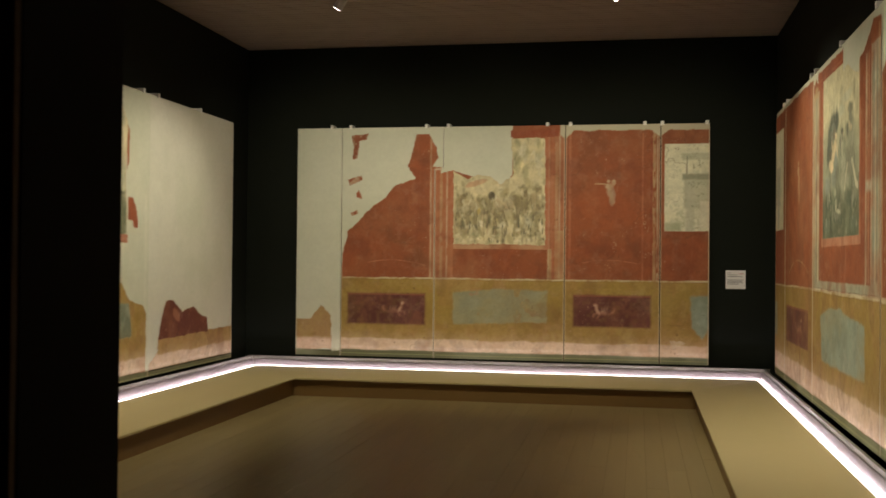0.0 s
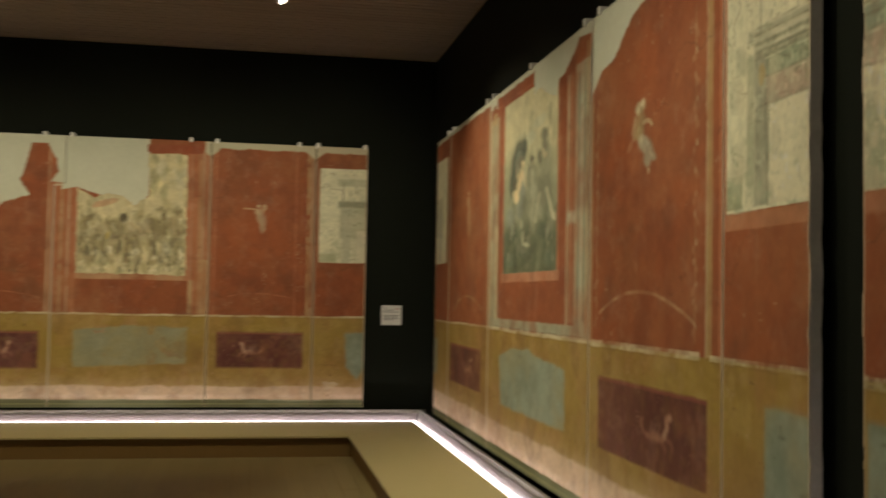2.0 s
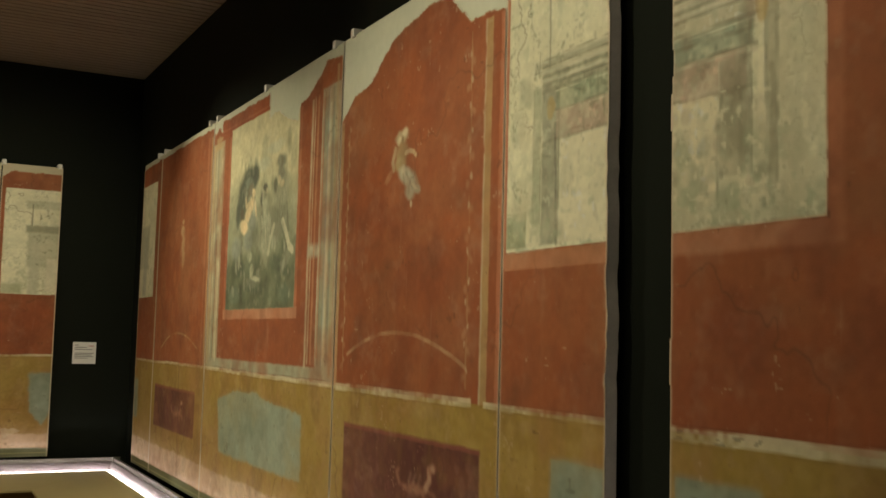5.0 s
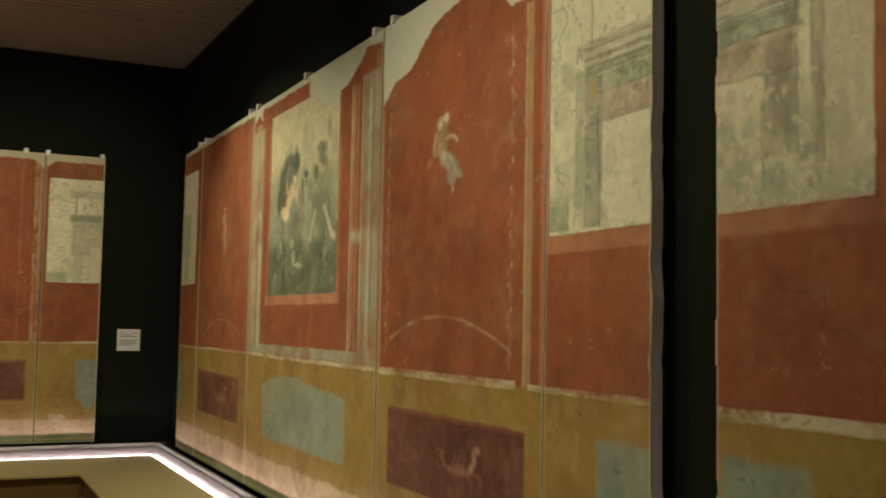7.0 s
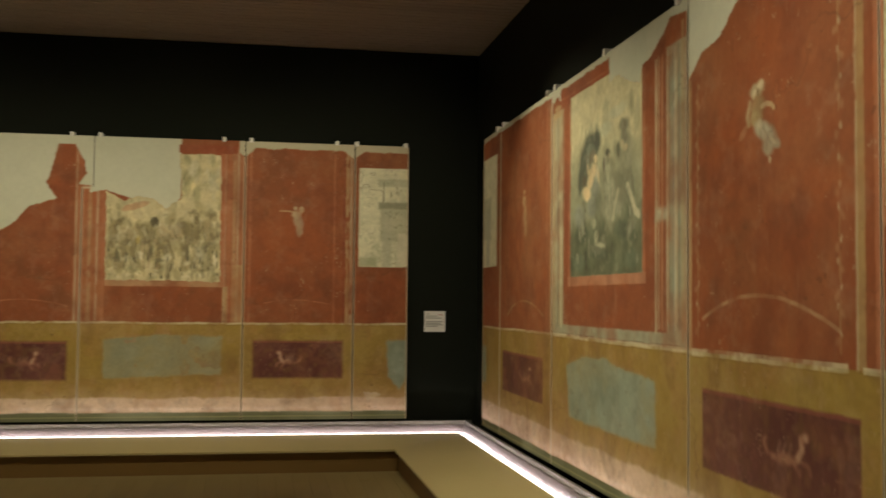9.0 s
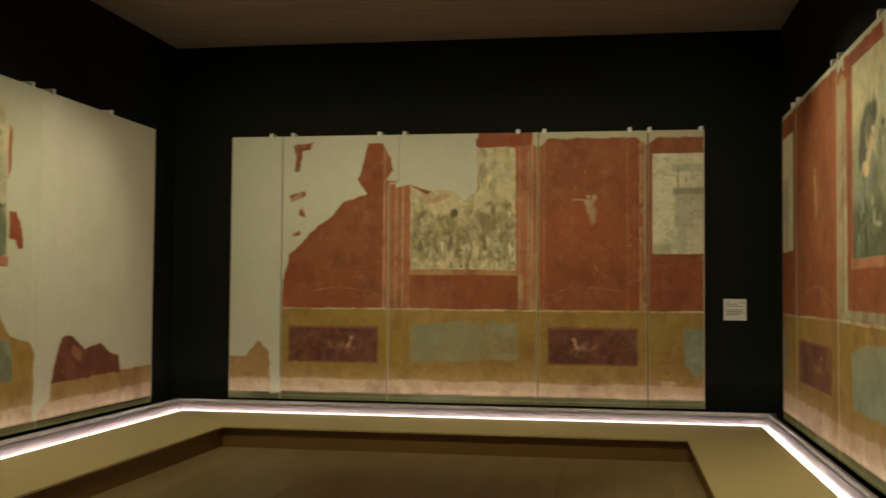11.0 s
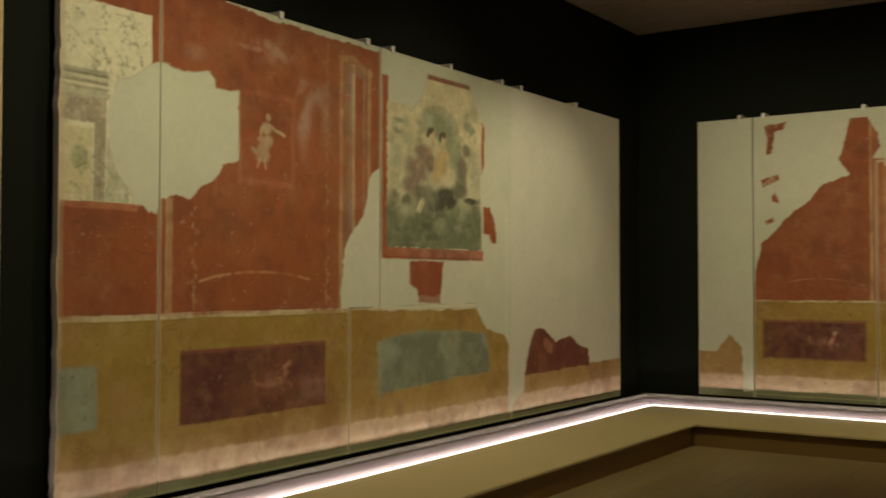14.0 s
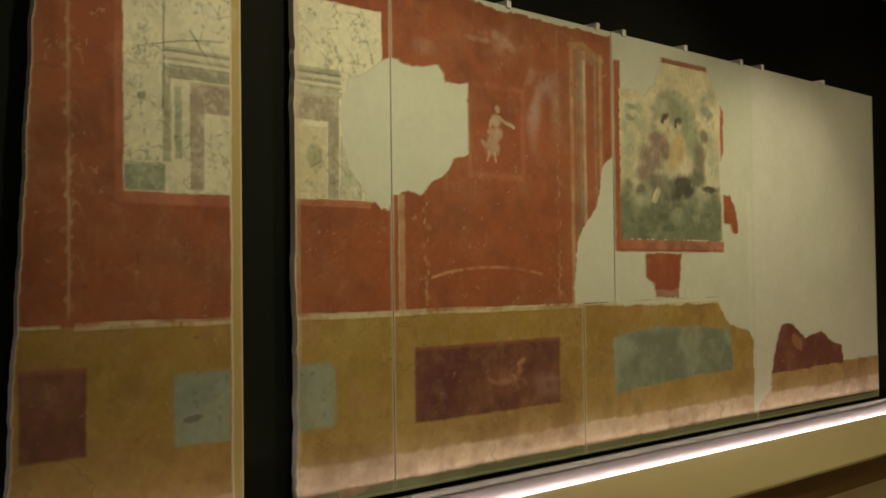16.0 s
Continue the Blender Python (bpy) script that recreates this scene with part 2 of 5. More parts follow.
# ---- the painted walls ----
class Canvas:
    """A painted wall on a fine grid: colour, kind of field and panel for each cell; u runs along the wall, z up."""

    def __init__(self, u0, u1, seed, first=0.0075, last=0.0075, high=0.0075):
        self.nu, self.nz = int(round((u1 - u0) / ((first + last) / 2))), int(round((ZT - ZB) / high))
        s = np.linspace(0, 1, self.nu + 1)
        self.u = u0 + (u1 - u0) * (first * s + (last - first) * s * s / 2) / ((first + last) / 2)
        self.z = np.linspace(ZB, ZT, self.nz + 1)
        self.U, self.Z = np.meshgrid(self.u, self.z, indexing="ij")
        self.rng = np.random.default_rng(seed)
        self.col = np.zeros(self.U.shape + (3,))
        self.kind = np.zeros(self.U.shape, int)
        self.rag = (0.016 * (self.noise(0.12) - 0.5) + 0.012 * (self.noise(0.03) - 0.5), 0.016 * (self.noise(0.12) - 0.5) + 0.012 * (self.noise(0.03) - 0.5))
        self.Ud, self.Zd = self.U + self.rag[0], self.Z + self.rag[1]

    def noise(self, size, tall=1.0):
        """Smooth value noise from 0 to 1 with features of that size."""
        a, b = (self.u - self.u[0]) / size, (self.z - ZB) / (size * tall)
        g = self.rng.random((int(a[-1]) + 3, int(b[-1]) + 3))
        i, j = a.astype(int), b.astype(int)
        fa, fb = (a - i)[:, None], (b - j)[None, :]
        fa, fb = fa * fa * (3 - 2 * fa), fb * fb * (3 - 2 * fb)
        return (g[np.ix_(i, j)] * (1 - fa) * (1 - fb) + g[np.ix_(i + 1, j)] * fa * (1 - fb) + g[np.ix_(i, j + 1)] * (1 - fa) * fb + g[np.ix_(i + 1, j + 1)] * fa * fb)

    def cloud(self, size):
        return 0.5 * self.noise(size) + 0.3 * self.noise(size / 2.3) + 0.2 * self.noise(size / 5)

    def rect(self, u0, u1, z0, z1, soft=0.006):
        u0, u1 = min(u0, u1), max(u0, u1)
        ur, zr = self.U + 0.3 * self.rag[0], self.Z + 0.3 * self.rag[1]
        d = np.minimum(np.minimum(ur - u0, u1 - ur), np.minimum(zr - z0, z1 - zr))
        return np.clip(d / soft + 0.5, 0, 1)

    def poly(self, *pts):
        inside = np.zeros(self.U.shape, bool)
        for (a, b), (c, d) in zip(pts, pts[1:] + pts[:1]):
            if b != d:
                inside ^= ((b > self.Zd) != (d > self.Zd)) & (self.Ud < (c - a) * (self.Zd - b) / (d - b) + a)
        return inside.astype(float)

    def line(self, width, *pts):
        best = np.full(self.U.shape, 9.0)
        ur, zr = self.U + 0.25 * self.rag[0], self.Z + 0.25 * self.rag[1]
        for (a, b), (c, d) in zip(pts, pts[1:]):
            du, dz = c - a, d - b
            s = np.clip(((ur - a) * du + (zr - b) * dz) / (du * du + dz * dz + 1e-9), 0, 1)
            best = np.minimum(best, np.hypot(ur - a - s * du, zr - b - s * dz))
        return np.clip((width / 2 - best) / 0.006 + 0.5, 0, 1)

    def blob(self, u, z, ru, rz, turn=0.0, soft=0.25):
        c, s = math.cos(turn), math.sin(turn)
        a, b = (self.Ud - u) * c + (self.Zd - z) * s, -(self.Ud - u) * s + (self.Zd - z) * c
        return np.clip((1 - np.hypot(a / ru, b / rz)) / soft, 0, 1)

    def soften(self, mask, turns):
        m = np.asarray(mask, float)
        for k in range(turns):
            p = np.pad(m, 1, mode="edge")
            m = (p[:-2, 1:-1] + p[2:, 1:-1] + p[1:-1, :-2] + p[1:-1, 2:] + 2 * p[1:-1, 1:-1]) / 6
        return m

    def lay(self, mask, colour, kind=None, strength=1.0):
        m = (mask * strength)[..., None]
        self.col = self.col * (1 - m) + np.asarray(colour, float) * m
        if kind is not None:
            self.kind[mask > 0.5] = kind


RED, YELLOW, INFILL, PURPLE, BLUE = (0.260, 0.077, 0.030), (0.325, 0.218, 0.051), (0.555, 0.555, 0.435), (0.105, 0.034, 0.028), (0.27, 0.32, 0.255)
CREAM, PINK, TANLINE, GREEN, GREY, DARK = (0.60, 0.54, 0.36), (0.45, 0.17, 0.09), (0.50, 0.38, 0.20), (0.25, 0.28, 0.20), (0.38, 0.38, 0.30), (0.11, 0.10, 0.07)
FADED, BOARD = (0.62, 0.47, 0.34), (0.195, 0.20, 0.12)
KINDS = ["red_field", "yellow_dado", "plaster_infill", "purple_field", "blue_field", "picture", "architecture_view", "faded_plaster", "base_board", "border"]
K = {name: i for i, name in enumerate(KINDS)}


def ground(c):
    """Red above, yellow dado below, faded plaster and the plain board at the foot."""
    c.lay(np.ones(c.U.shape), RED, K["red_field"])
    c.lay(np.clip((DADO - c.Z) / 0.008 + 0.5, 0, 1), YELLOW, K["yellow_dado"])
    low = c.Z < DADO
    c.lay(np.clip((c.cloud(0.4) - 0.45) * 3, 0, 1) * low, (0.25, 0.15, 0.035), strength=0.5)
    c.lay(np.clip((c.cloud(0.6) - 0.5) * 3, 0, 1) * low, (0.36, 0.25, 0.10), strength=0.5)
    n = c.cloud(0.5)
    c.lay(np.clip((0.95 - c.Z) / 0.35, 0, 1) * np.clip(n * 1.5, 0, 1), (0.44, 0.29, 0.12), strength=0.6)


def cracks(c, mask, size, strength):
    """Thin dark hairlines along the contours of a slow noise."""
    n = c.noise(size) + 0.25 * c.noise(size / 5) + 0.06 * c.noise(size / 25)
    slope = np.hypot(*np.gradient(n)) + 1e-6
    hair = np.clip(1.1 - np.abs(n - 0.66) / slope, 0, 1)
    c.lay(hair * mask * np.clip((c.cloud(0.35) - 0.42) * 5, 0, 1), (0.08, 0.04, 0.02), strength=strength)


def mottle(c, mask, colour, size, cover, strength, tall=1.0):
    """Small broken touches of one colour, as a worn brush leaves them."""
    n = 0.6 * c.noise(size, tall) + 0.4 * c.noise(size / 2.2, tall)
    c.lay(mask * np.clip((n - 1 + cover) * 7, 0, 1), colour, strength=strength)


def stain_and_lip_shadow(c):
    """Rubbed, chalky and darkened passages over all the paint, and a painted shadow line around the fill."""
    filled = (c.kind == K["plaster_infill"]) | (c.kind == K["base_board"])
    pale = (c.kind == K["picture"]) | (c.kind == K["architecture_view"]) | (c.kind == K["blue_field"])
    paint = ~filled & ~pale
    n = c.cloud(0.55)
    c.lay(np.clip((n - 0.55) * 4, 0, 1) * paint, (0.43, 0.22, 0.11), strength=0.20)
    n = c.cloud(0.30)
    c.lay(np.clip((n - 0.56) * 5, 0, 1) * paint, (0.13, 0.055, 0.028), strength=0.36)
    n = c.noise(0.05) * c.noise(0.018)
    c.lay(np.clip((n - 0.70) * 8, 0, 1) * paint, (0.46, 0.30, 0.18), strength=0.15)
    n = c.noise(0.16, 4.0) * c.noise(0.03, 8.0)
    c.lay(np.clip((n - 0.42) * 4, 0, 1) * paint, (0.50, 0.30, 0.19), strength=0.05)
    c.lay(np.clip((c.cloud(0.17) - 0.53) * 5, 0, 1) * paint, (0.36, 0.155, 0.07), strength=0.20)
    c.lay(np.clip((c.cloud(0.10) - 0.58) * 6, 0, 1) * paint, (0.46, 0.29, 0.20), strength=0.12)
    c.lay(np.clip((c.cloud(0.13) - 0.56) * 6, 0, 1) * paint, (0.14, 0.06, 0.03), strength=0.13)
    c.lay(np.clip((c.cloud(0.22) - 0.52) * 4, 0, 1) * pale, (0.25, 0.24, 0.15), strength=0.20)
    c.lay(np.clip((c.cloud(0.12) - 0.58) * 6, 0, 1) * (pale & (c.kind != K["blue_field"])), (0.60, 0.57, 0.42), strength=0.15)
    c.lay(np.clip((c.cloud(0.8) - 0.45) * 3, 0, 1) * filled, (0.47, 0.49, 0.36), strength=0.45)
    n = c.cloud(0.9)
    c.lay(np.clip((n - 0.42) * 3, 0, 1) * paint, (0.285, 0.115, 0.042), strength=0.22)
    red = paint & (c.Z > DADO) & (c.kind != K["purple_field"])
    c.lay(np.clip((c.cloud(0.33) - 0.50) * 4, 0, 1) * red, (0.335, 0.092, 0.030), strength=0.45)
    c.lay(np.clip((c.cloud(0.26) - 0.52) * 5, 0, 1) * red, (0.165, 0.045, 0.022), strength=0.40)
    c.lay(np.clip((c.noise(0.012, 9.0) * c.noise(0.05, 5.0) - 0.66) * 6, 0, 1) * red, (0.42, 0.22, 0.13), strength=0.16)
    c.lay(np.clip((c.noise(0.012) * c.noise(0.05) * (0.6 + 0.8 * c.cloud(0.5)) - 0.74) * 8, 0, 1) * paint, (0.50, 0.34, 0.22), strength=0.38)
    c.lay(np.clip((c.noise(0.016) * c.noise(0.06) - 0.72) * 8, 0, 1) * paint, (0.09, 0.04, 0.02), strength=0.45)
    yel = paint & (c.Z < DADO) & (c.kind == K["yellow_dado"])
    c.lay(np.clip((c.cloud(0.20) - 0.50) * 4, 0, 1) * yel, (0.24, 0.145, 0.030), strength=0.40)
    c.lay(np.clip((c.cloud(0.15) - 0.56) * 5, 0, 1) * yel, (0.42, 0.29, 0.10), strength=0.35)
    cracks(c, paint, 0.9, 0.35)
    # a chalky lip, and a thin shadow laid in as colour, where the old paint ends against the fill
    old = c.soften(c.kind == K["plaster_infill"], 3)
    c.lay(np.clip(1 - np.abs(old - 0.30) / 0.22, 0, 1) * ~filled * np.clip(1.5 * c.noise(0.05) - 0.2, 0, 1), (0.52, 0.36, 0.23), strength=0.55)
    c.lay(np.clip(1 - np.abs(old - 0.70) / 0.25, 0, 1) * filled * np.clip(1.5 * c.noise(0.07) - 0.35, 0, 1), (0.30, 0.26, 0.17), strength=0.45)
    grain = np.where(~filled, 0.94 + 0.12 * c.noise(0.02), 0.975 + 0.05 * c.noise(0.03))
    c.col *= grain[..., None]


def foot(c, edge=0.62, low=0.48):
    n = 0.05 * (c.cloud(0.35) - 0.5) + 0.012 * (c.noise(0.04) - 0.5)
    paint = c.kind != K["plaster_infill"]
    c.lay(np.clip((edge + 0.10 - c.Z + 2 * n) / 0.20, 0, 1) * paint, FADED, strength=0.35)
    c.lay(np.clip((edge - c.Z + n) / 0.022 + 0.5, 0, 1) * paint * (0.7 + 0.3 * c.noise(0.12)), FADED, strength=0.95)
    c.lay(np.clip((c.noise(0.09) + 0.5 * c.noise(0.03) - 0.95) * 6, 0, 1) * (c.Z < edge) * paint, (0.42, 0.33, 0.24), strength=0.45)
    c.kind[(c.Z - n < edge) & paint] = K["faded_plaster"]
    c.lay(((c.Z + 0.3 * n) < low).astype(float), BOARD, K["base_board"])
    c.lay(np.clip(1 - np.abs(c.Z + 0.3 * n - low) / 0.008, 0, 1), (0.22, 0.19, 0.12), strength=0.5)
    c.lay(np.clip(1 - np.abs(c.Z + 0.5 * n - low - 0.035) / 0.03, 0, 1) * np.clip((c.noise(0.10) + 0.4 * c.noise(0.03) - 0.4) * 3, 0, 1) * paint, (0.70, 0.57, 0.45), strength=0.6)
    c.lay(c.line(0.008, (c.u[0], low - 0.045), (c.u[-1], low - 0.045)), (0.46, 0.46, 0.24), strength=0.7)


def dado_line(c, u0, u1, width=0.028):
    width *= 0.72
    wave = 0.010 * (c.noise(0.5) - 0.5) + 0.006 * (c.noise(0.06) - 0.5)
    m = np.clip((width / 2 - np.abs(c.Z - DADO + wave)) / 0.006 + 0.5, 0, 1) * c.rect(u0, u1, 1.2, 1.5)
    c.lay(m * np.clip(0.35 + 1.1 * c.noise(0.16) + 0.8 * (c.noise(0.02) - 0.5), 0, 1), CREAM, None, 0.85)
    c.lay(np.clip(1 - np.abs(c.Z - DADO + wave + width / 2 + 0.006) / 0.006, 0, 1) * c.rect(u0, u1, 1.2, 1.5) * np.clip(1.6 * c.noise(0.09) - 0.3, 0, 1), (0.16, 0.09, 0.03), None, 0.6)
    c.lay(np.clip(1 - np.abs(c.Z - DADO + wave - width / 2 - 0.006) / 0.006, 0, 1) * c.rect(u0, u1, 1.2, 1.5) * np.clip(1.6 * c.noise(0.09) - 0.3, 0, 1), (0.14, 0.04, 0.02), None, 0.55)


def purple(c, u0, u1, z0, z1, mark=0.0, soft=0.014):
    m = c.rect(u0, u1, z0, z1, soft)
    c.kind[m > 0.5] = K["purple_field"]
    m = m * np.clip(0.80 + 0.35 * c.noise(0.05), 0, 1)
    c.lay(m, PURPLE)
    c.lay(m * np.clip((c.noise(0.06) * c.noise(0.012) - 0.60) * 6, 0, 1), (0.28, 0.13, 0.10), strength=0.35)
    c.lay(m * np.clip((c.cloud(0.25) - 0.45) * 3, 0, 1), (0.20, 0.075, 0.06), strength=0.5)
    c.lay(c.rect(u0, u1, z1 - 0.02, z1, 0.01), (0.30, 0.10, 0.07), strength=0.5)
    if mark:
        w, h = abs(u1 - u0), z1 - z0
        s = 1 if mark > 0 else -1
        uc, zc = (u0 + u1) / 2 + s * 0.12 * w, (z0 + z1) / 2
        worn = np.clip(0.25 + 1.1 * c.noise(0.04), 0, 1)
        tone, crest = (0.42, 0.21, 0.135), (0.55, 0.36, 0.25)
        body = c.blob(uc - s * 0.02 * w, zc - 0.07 * h, 0.085 * w, 0.085 * h, s * 0.15, 0.7)
        neck = c.line(0.034, (uc + s * 0.045 * w, zc - 0.06 * h), (uc + s * 0.075 * w, zc + 0.06 * h), (uc + s * 0.07 * w, zc + 0.17 * h), (uc + s * 0.10 * w, zc + 0.20 * h))
        tail = c.line(0.020, (uc - s * 0.09 * w, zc - 0.09 * h), (uc - s * 0.14 * w, zc - 0.05 * h), (uc - s * 0.165 * w, zc + 0.06 * h), (uc - s * 0.15 * w, zc + 0.10 * h))
        legs = c.line(0.016, (uc + s * 0.03 * w, zc - 0.10 * h), (uc + s * 0.06 * w, zc - 0.20 * h)) + c.line(0.016, (uc + s * 0.05 * w, zc - 0.05 * h), (uc + s * 0.11 * w, zc - 0.10 * h), (uc + s * 0.12 * w, zc - 0.17 * h))
        fins = sum(c.line(0.012, (uc + s * k * w, zc - 0.02 * h), (uc + s * (k + 0.012) * w, zc + 0.09 * h)) for k in (-0.07, -0.035, 0.0))
        for m, colour, strength in ((body, tone, 0.7), (neck, tone, 0.75), (tail, tone, 0.65), (legs, tone, 0.6), (fins, crest, 0.4)):
            c.lay(np.clip(c.soften(np.clip(m, 0, 1), 3) * worn * 1.1, 0, 1), colour, strength=strength)
        c.lay(c.soften(c.blob(uc + s * 0.09 * w, zc + 0.19 * h, 0.018 * w, 0.05 * h, 0, 0.6), 2), crest, strength=0.6)
        c.lay(c.soften(np.clip(neck, 0, 1), 1) * np.clip((c.noise(0.03) - 0.45) * 4, 0, 1), crest, strength=0.5)


def blue(c, mask):
    c.kind[mask > 0.5] = K["blue_field"]
    mask = c.soften(mask, 6) * np.clip(0.55 + 0.9 * c.cloud(0.25), 0, 1)
    c.lay(mask, BLUE, None, 0.92)
    c.lay(mask * np.clip((c.cloud(0.30) - 0.50) * 3, 0, 1), (0.33, 0.27, 0.12), strength=0.35)
    c.lay(mask * np.clip((c.cloud(0.22) - 0.42) * 3, 0, 1), (0.17, 0.20, 0.145), strength=0.65)
    c.lay(mask * np.clip((c.noise(0.06, 0.6) * c.noise(0.02) - 0.56) * 5, 0, 1), (0.12, 0.11, 0.075), strength=0.5)
    c.lay(mask * np.clip((c.cloud(0.16) - 0.58) * 5, 0, 1), (0.36, 0.37, 0.28), strength=0.4)


def stripe(c, u, z0, z1, width, colour, strength=0.8, broken=0.0):
    m = c.rect(u - width / 2, u + width / 2, z0, z1, 0.008)
    if broken:
        m = m * np.clip((c.noise(0.02, 3.0) + 0.6 * c.noise(0.15, 2.0) - broken) * 5, 0, 1)
    c.lay(m, colour, None, strength)


def vine(c, u, z0, z1):
    """A thin stem with pale tufts and curls along it."""
    stripe(c, u, z0, z1, 0.010, TANLINE, 0.45, 0.6)
    z, s = z0 + 0.05, 1
    while z < z1 - 0.04:
        c.lay(c.blob(u + s * 0.018, z, 0.022, 0.028, s * 0.5, 0.7), (0.44, 0.25, 0.14), strength=0.30 + 0.25 * c.rng.random())
        c.lay(c.blob(u - s * 0.010, z + 0.03, 0.010, 0.020, 0.0, 0.5), CREAM, strength=0.30 + 0.3 * c.rng.random())
        z, s = z + 0.07 + 0.05 * c.rng.random(), -s


def curve(c, colour, width, *pts, strength=0.6):
    """A smooth arc through three points."""
    (a, b), (d, e), (f, g) = pts
    out = []
    for k in range(13):
        s = k / 12
        out.append(((1 - s) ** 2 * a + 2 * s * (1 - s) * (2 * d - 0.5 * (a + f)) + s * s * f, (1 - s) ** 2 * b + 2 * s * (1 - s) * (2 * e - 0.5 * (b + g)) + s * s * g))
    c.lay(c.line(width, *out) * np.clip(c.noise(0.05) * 2, 0, 1), colour, strength=strength)


def dab(c, mask, colour, strength, *spots, soft=0.45):
    """Soft oval touches of one colour: u, z, half width, half height, turn."""
    for u, z, ru, rz, turn in spots:
        tone = np.asarray(colour) * (0.9 + 0.2 * c.rng.random())
        c.lay(c.blob(u, z, ru, rz, turn, soft) * mask, tone, strength=strength)


def folds(c, mask, colour, strength, u, z, width, height, lean, count):
    """Slanting streaks, like the folds of cloth."""
    for k in range(count):
        a = u - width + 2 * width * (k + c.rng.random()) / count
        c.lay(c.line(0.012, (a, z + height * (0.6 + 0.4 * c.rng.random())), (a + lean + c.rng.normal(0, 0.015), z - height * (0.6 + 0.4 * c.rng.random()))) * mask, colour, strength=strength * (0.5 + 0.5 * c.rng.random()))


def brushwork(c, mask, u0, u1, z0, z1, tones, count, size, upright=1.8, strength=0.55):
    """Many soft upright strokes inside a mask: an old painted scene, too worn to read."""
    for k in range(count):
        u, z = u0 + (u1 - u0) * c.rng.random(), z0 + (z1 - z0) * c.rng.random()
        r = size * (0.4 + 1.0 * c.rng.random())
        tone = np.asarray(tones[k % len(tones)]) * (0.8 + 0.4 * c.rng.random())
        a, b = np.searchsorted(c.u, (u - 4 * r, u + 4 * r))
        d, e = np.searchsorted(c.z, (z - 4 * r, z + 4 * r))
        cu, cz = c.Ud[a:b, d:e] - u, c.Zd[a:b, d:e] - z
        w = c.rng.normal(0, 0.35)
        x, y = cu * math.cos(w) + cz * math.sin(w), -cu * math.sin(w) + cz * math.cos(w)
        m = np.clip((1 - np.hypot(x / r, y / (r * upright))) / 0.45, 0, 1) * mask[a:b, d:e] * strength
        c.col[a:b, d:e] = c.col[a:b, d:e] * (1 - m[..., None]) + tone * m[..., None]


def view(c, mask):
    """The pale ground of a painted architectural view, with its cloudy washes."""
    c.lay(mask, (0.65, 0.615, 0.43), K["architecture_view"])
    c.lay(mask * np.clip((c.cloud(0.25) - 0.45) * 3, 0, 1), (0.50, 0.50, 0.35), strength=0.45)
    c.lay(mask * np.clip((c.noise(0.012) * c.noise(0.09) - 0.45) * 5, 0, 1), (0.25, 0.23, 0.15), strength=0.4)
    c.lay(mask * np.clip((c.cloud(0.11) - 0.55) * 6, 0, 1) * np.clip((2.7 - c.Z) / 0.5, 0, 1), (0.33, 0.345, 0.22), strength=0.5)
    c.lay(mask * np.clip((c.cloud(0.07) - 0.60) * 6, 0, 1), (0.70, 0.66, 0.48), strength=0.5)
    mottle(c, mask, (0.42, 0.44, 0.29), 0.05, 0.33, 0.42)
    mottle(c, mask, (0.72, 0.68, 0.50), 0.030, 0.34, 0.60)
    mottle(c, mask, (0.24, 0.22, 0.14), 0.014, 0.18, 0.40)
    cracks(c, mask, 0.35, 0.5)


def weave(c, mask, size, amount):
    """Lightens and darkens a picture in small uneven touches."""
    n = 0.5 * c.noise(size) + 0.3 * c.noise(size / 2.1) + 0.2 * c.noise(size / 4.5)
    c.col *= 1 + (mask * amount * (n - 0.5) * 2)[..., None]


def panel_paint(c, mask, u0, u1, z0, z1, colour, strength):
    """One member of a painted building: a worn field with a dark and a light edge."""
    m = c.rect(u0, u1, z0, z1, 0.010) * mask
    worn = np.clip(0.45 + 0.9 * c.cloud(0.09) + 0.5 * (c.noise(0.018) - 0.5), 0, 1)
    c.lay(m * worn, np.asarray(colour) * 0.86, strength=min(1, 1.25 * strength))
    mottle(c, m, np.asarray(colour) * 0.62, 0.035, 0.32, 0.5)
    mottle(c, m, np.minimum(np.asarray(colour) * 1.7, 0.66), 0.028, 0.30, 0.50)
    lo, hi = min(u0, u1), max(u0, u1)
    gone = np.clip(1.9 * c.noise(0.07) - 0.45, 0, 1) * mask
    if abs(u1 - u0) > z1 - z0:
        c.lay(c.line(0.007, (lo, z0), (hi, z0)) * gone, (0.15, 0.14, 0.09), strength=0.6)
        c.lay(c.line(0.006, (lo, z1 - 0.008), (hi, z1 - 0.008)) * gone, (0.66, 0.62, 0.45), strength=0.6)
    else:
        c.lay(c.line(0.007, (lo, z0), (lo, z1)) * gone, (0.15, 0.14, 0.09), strength=0.6)
        c.lay(c.line(0.006, (hi, z0), (hi, z1)) * gone, (0.64, 0.60, 0.44), strength=0.5)


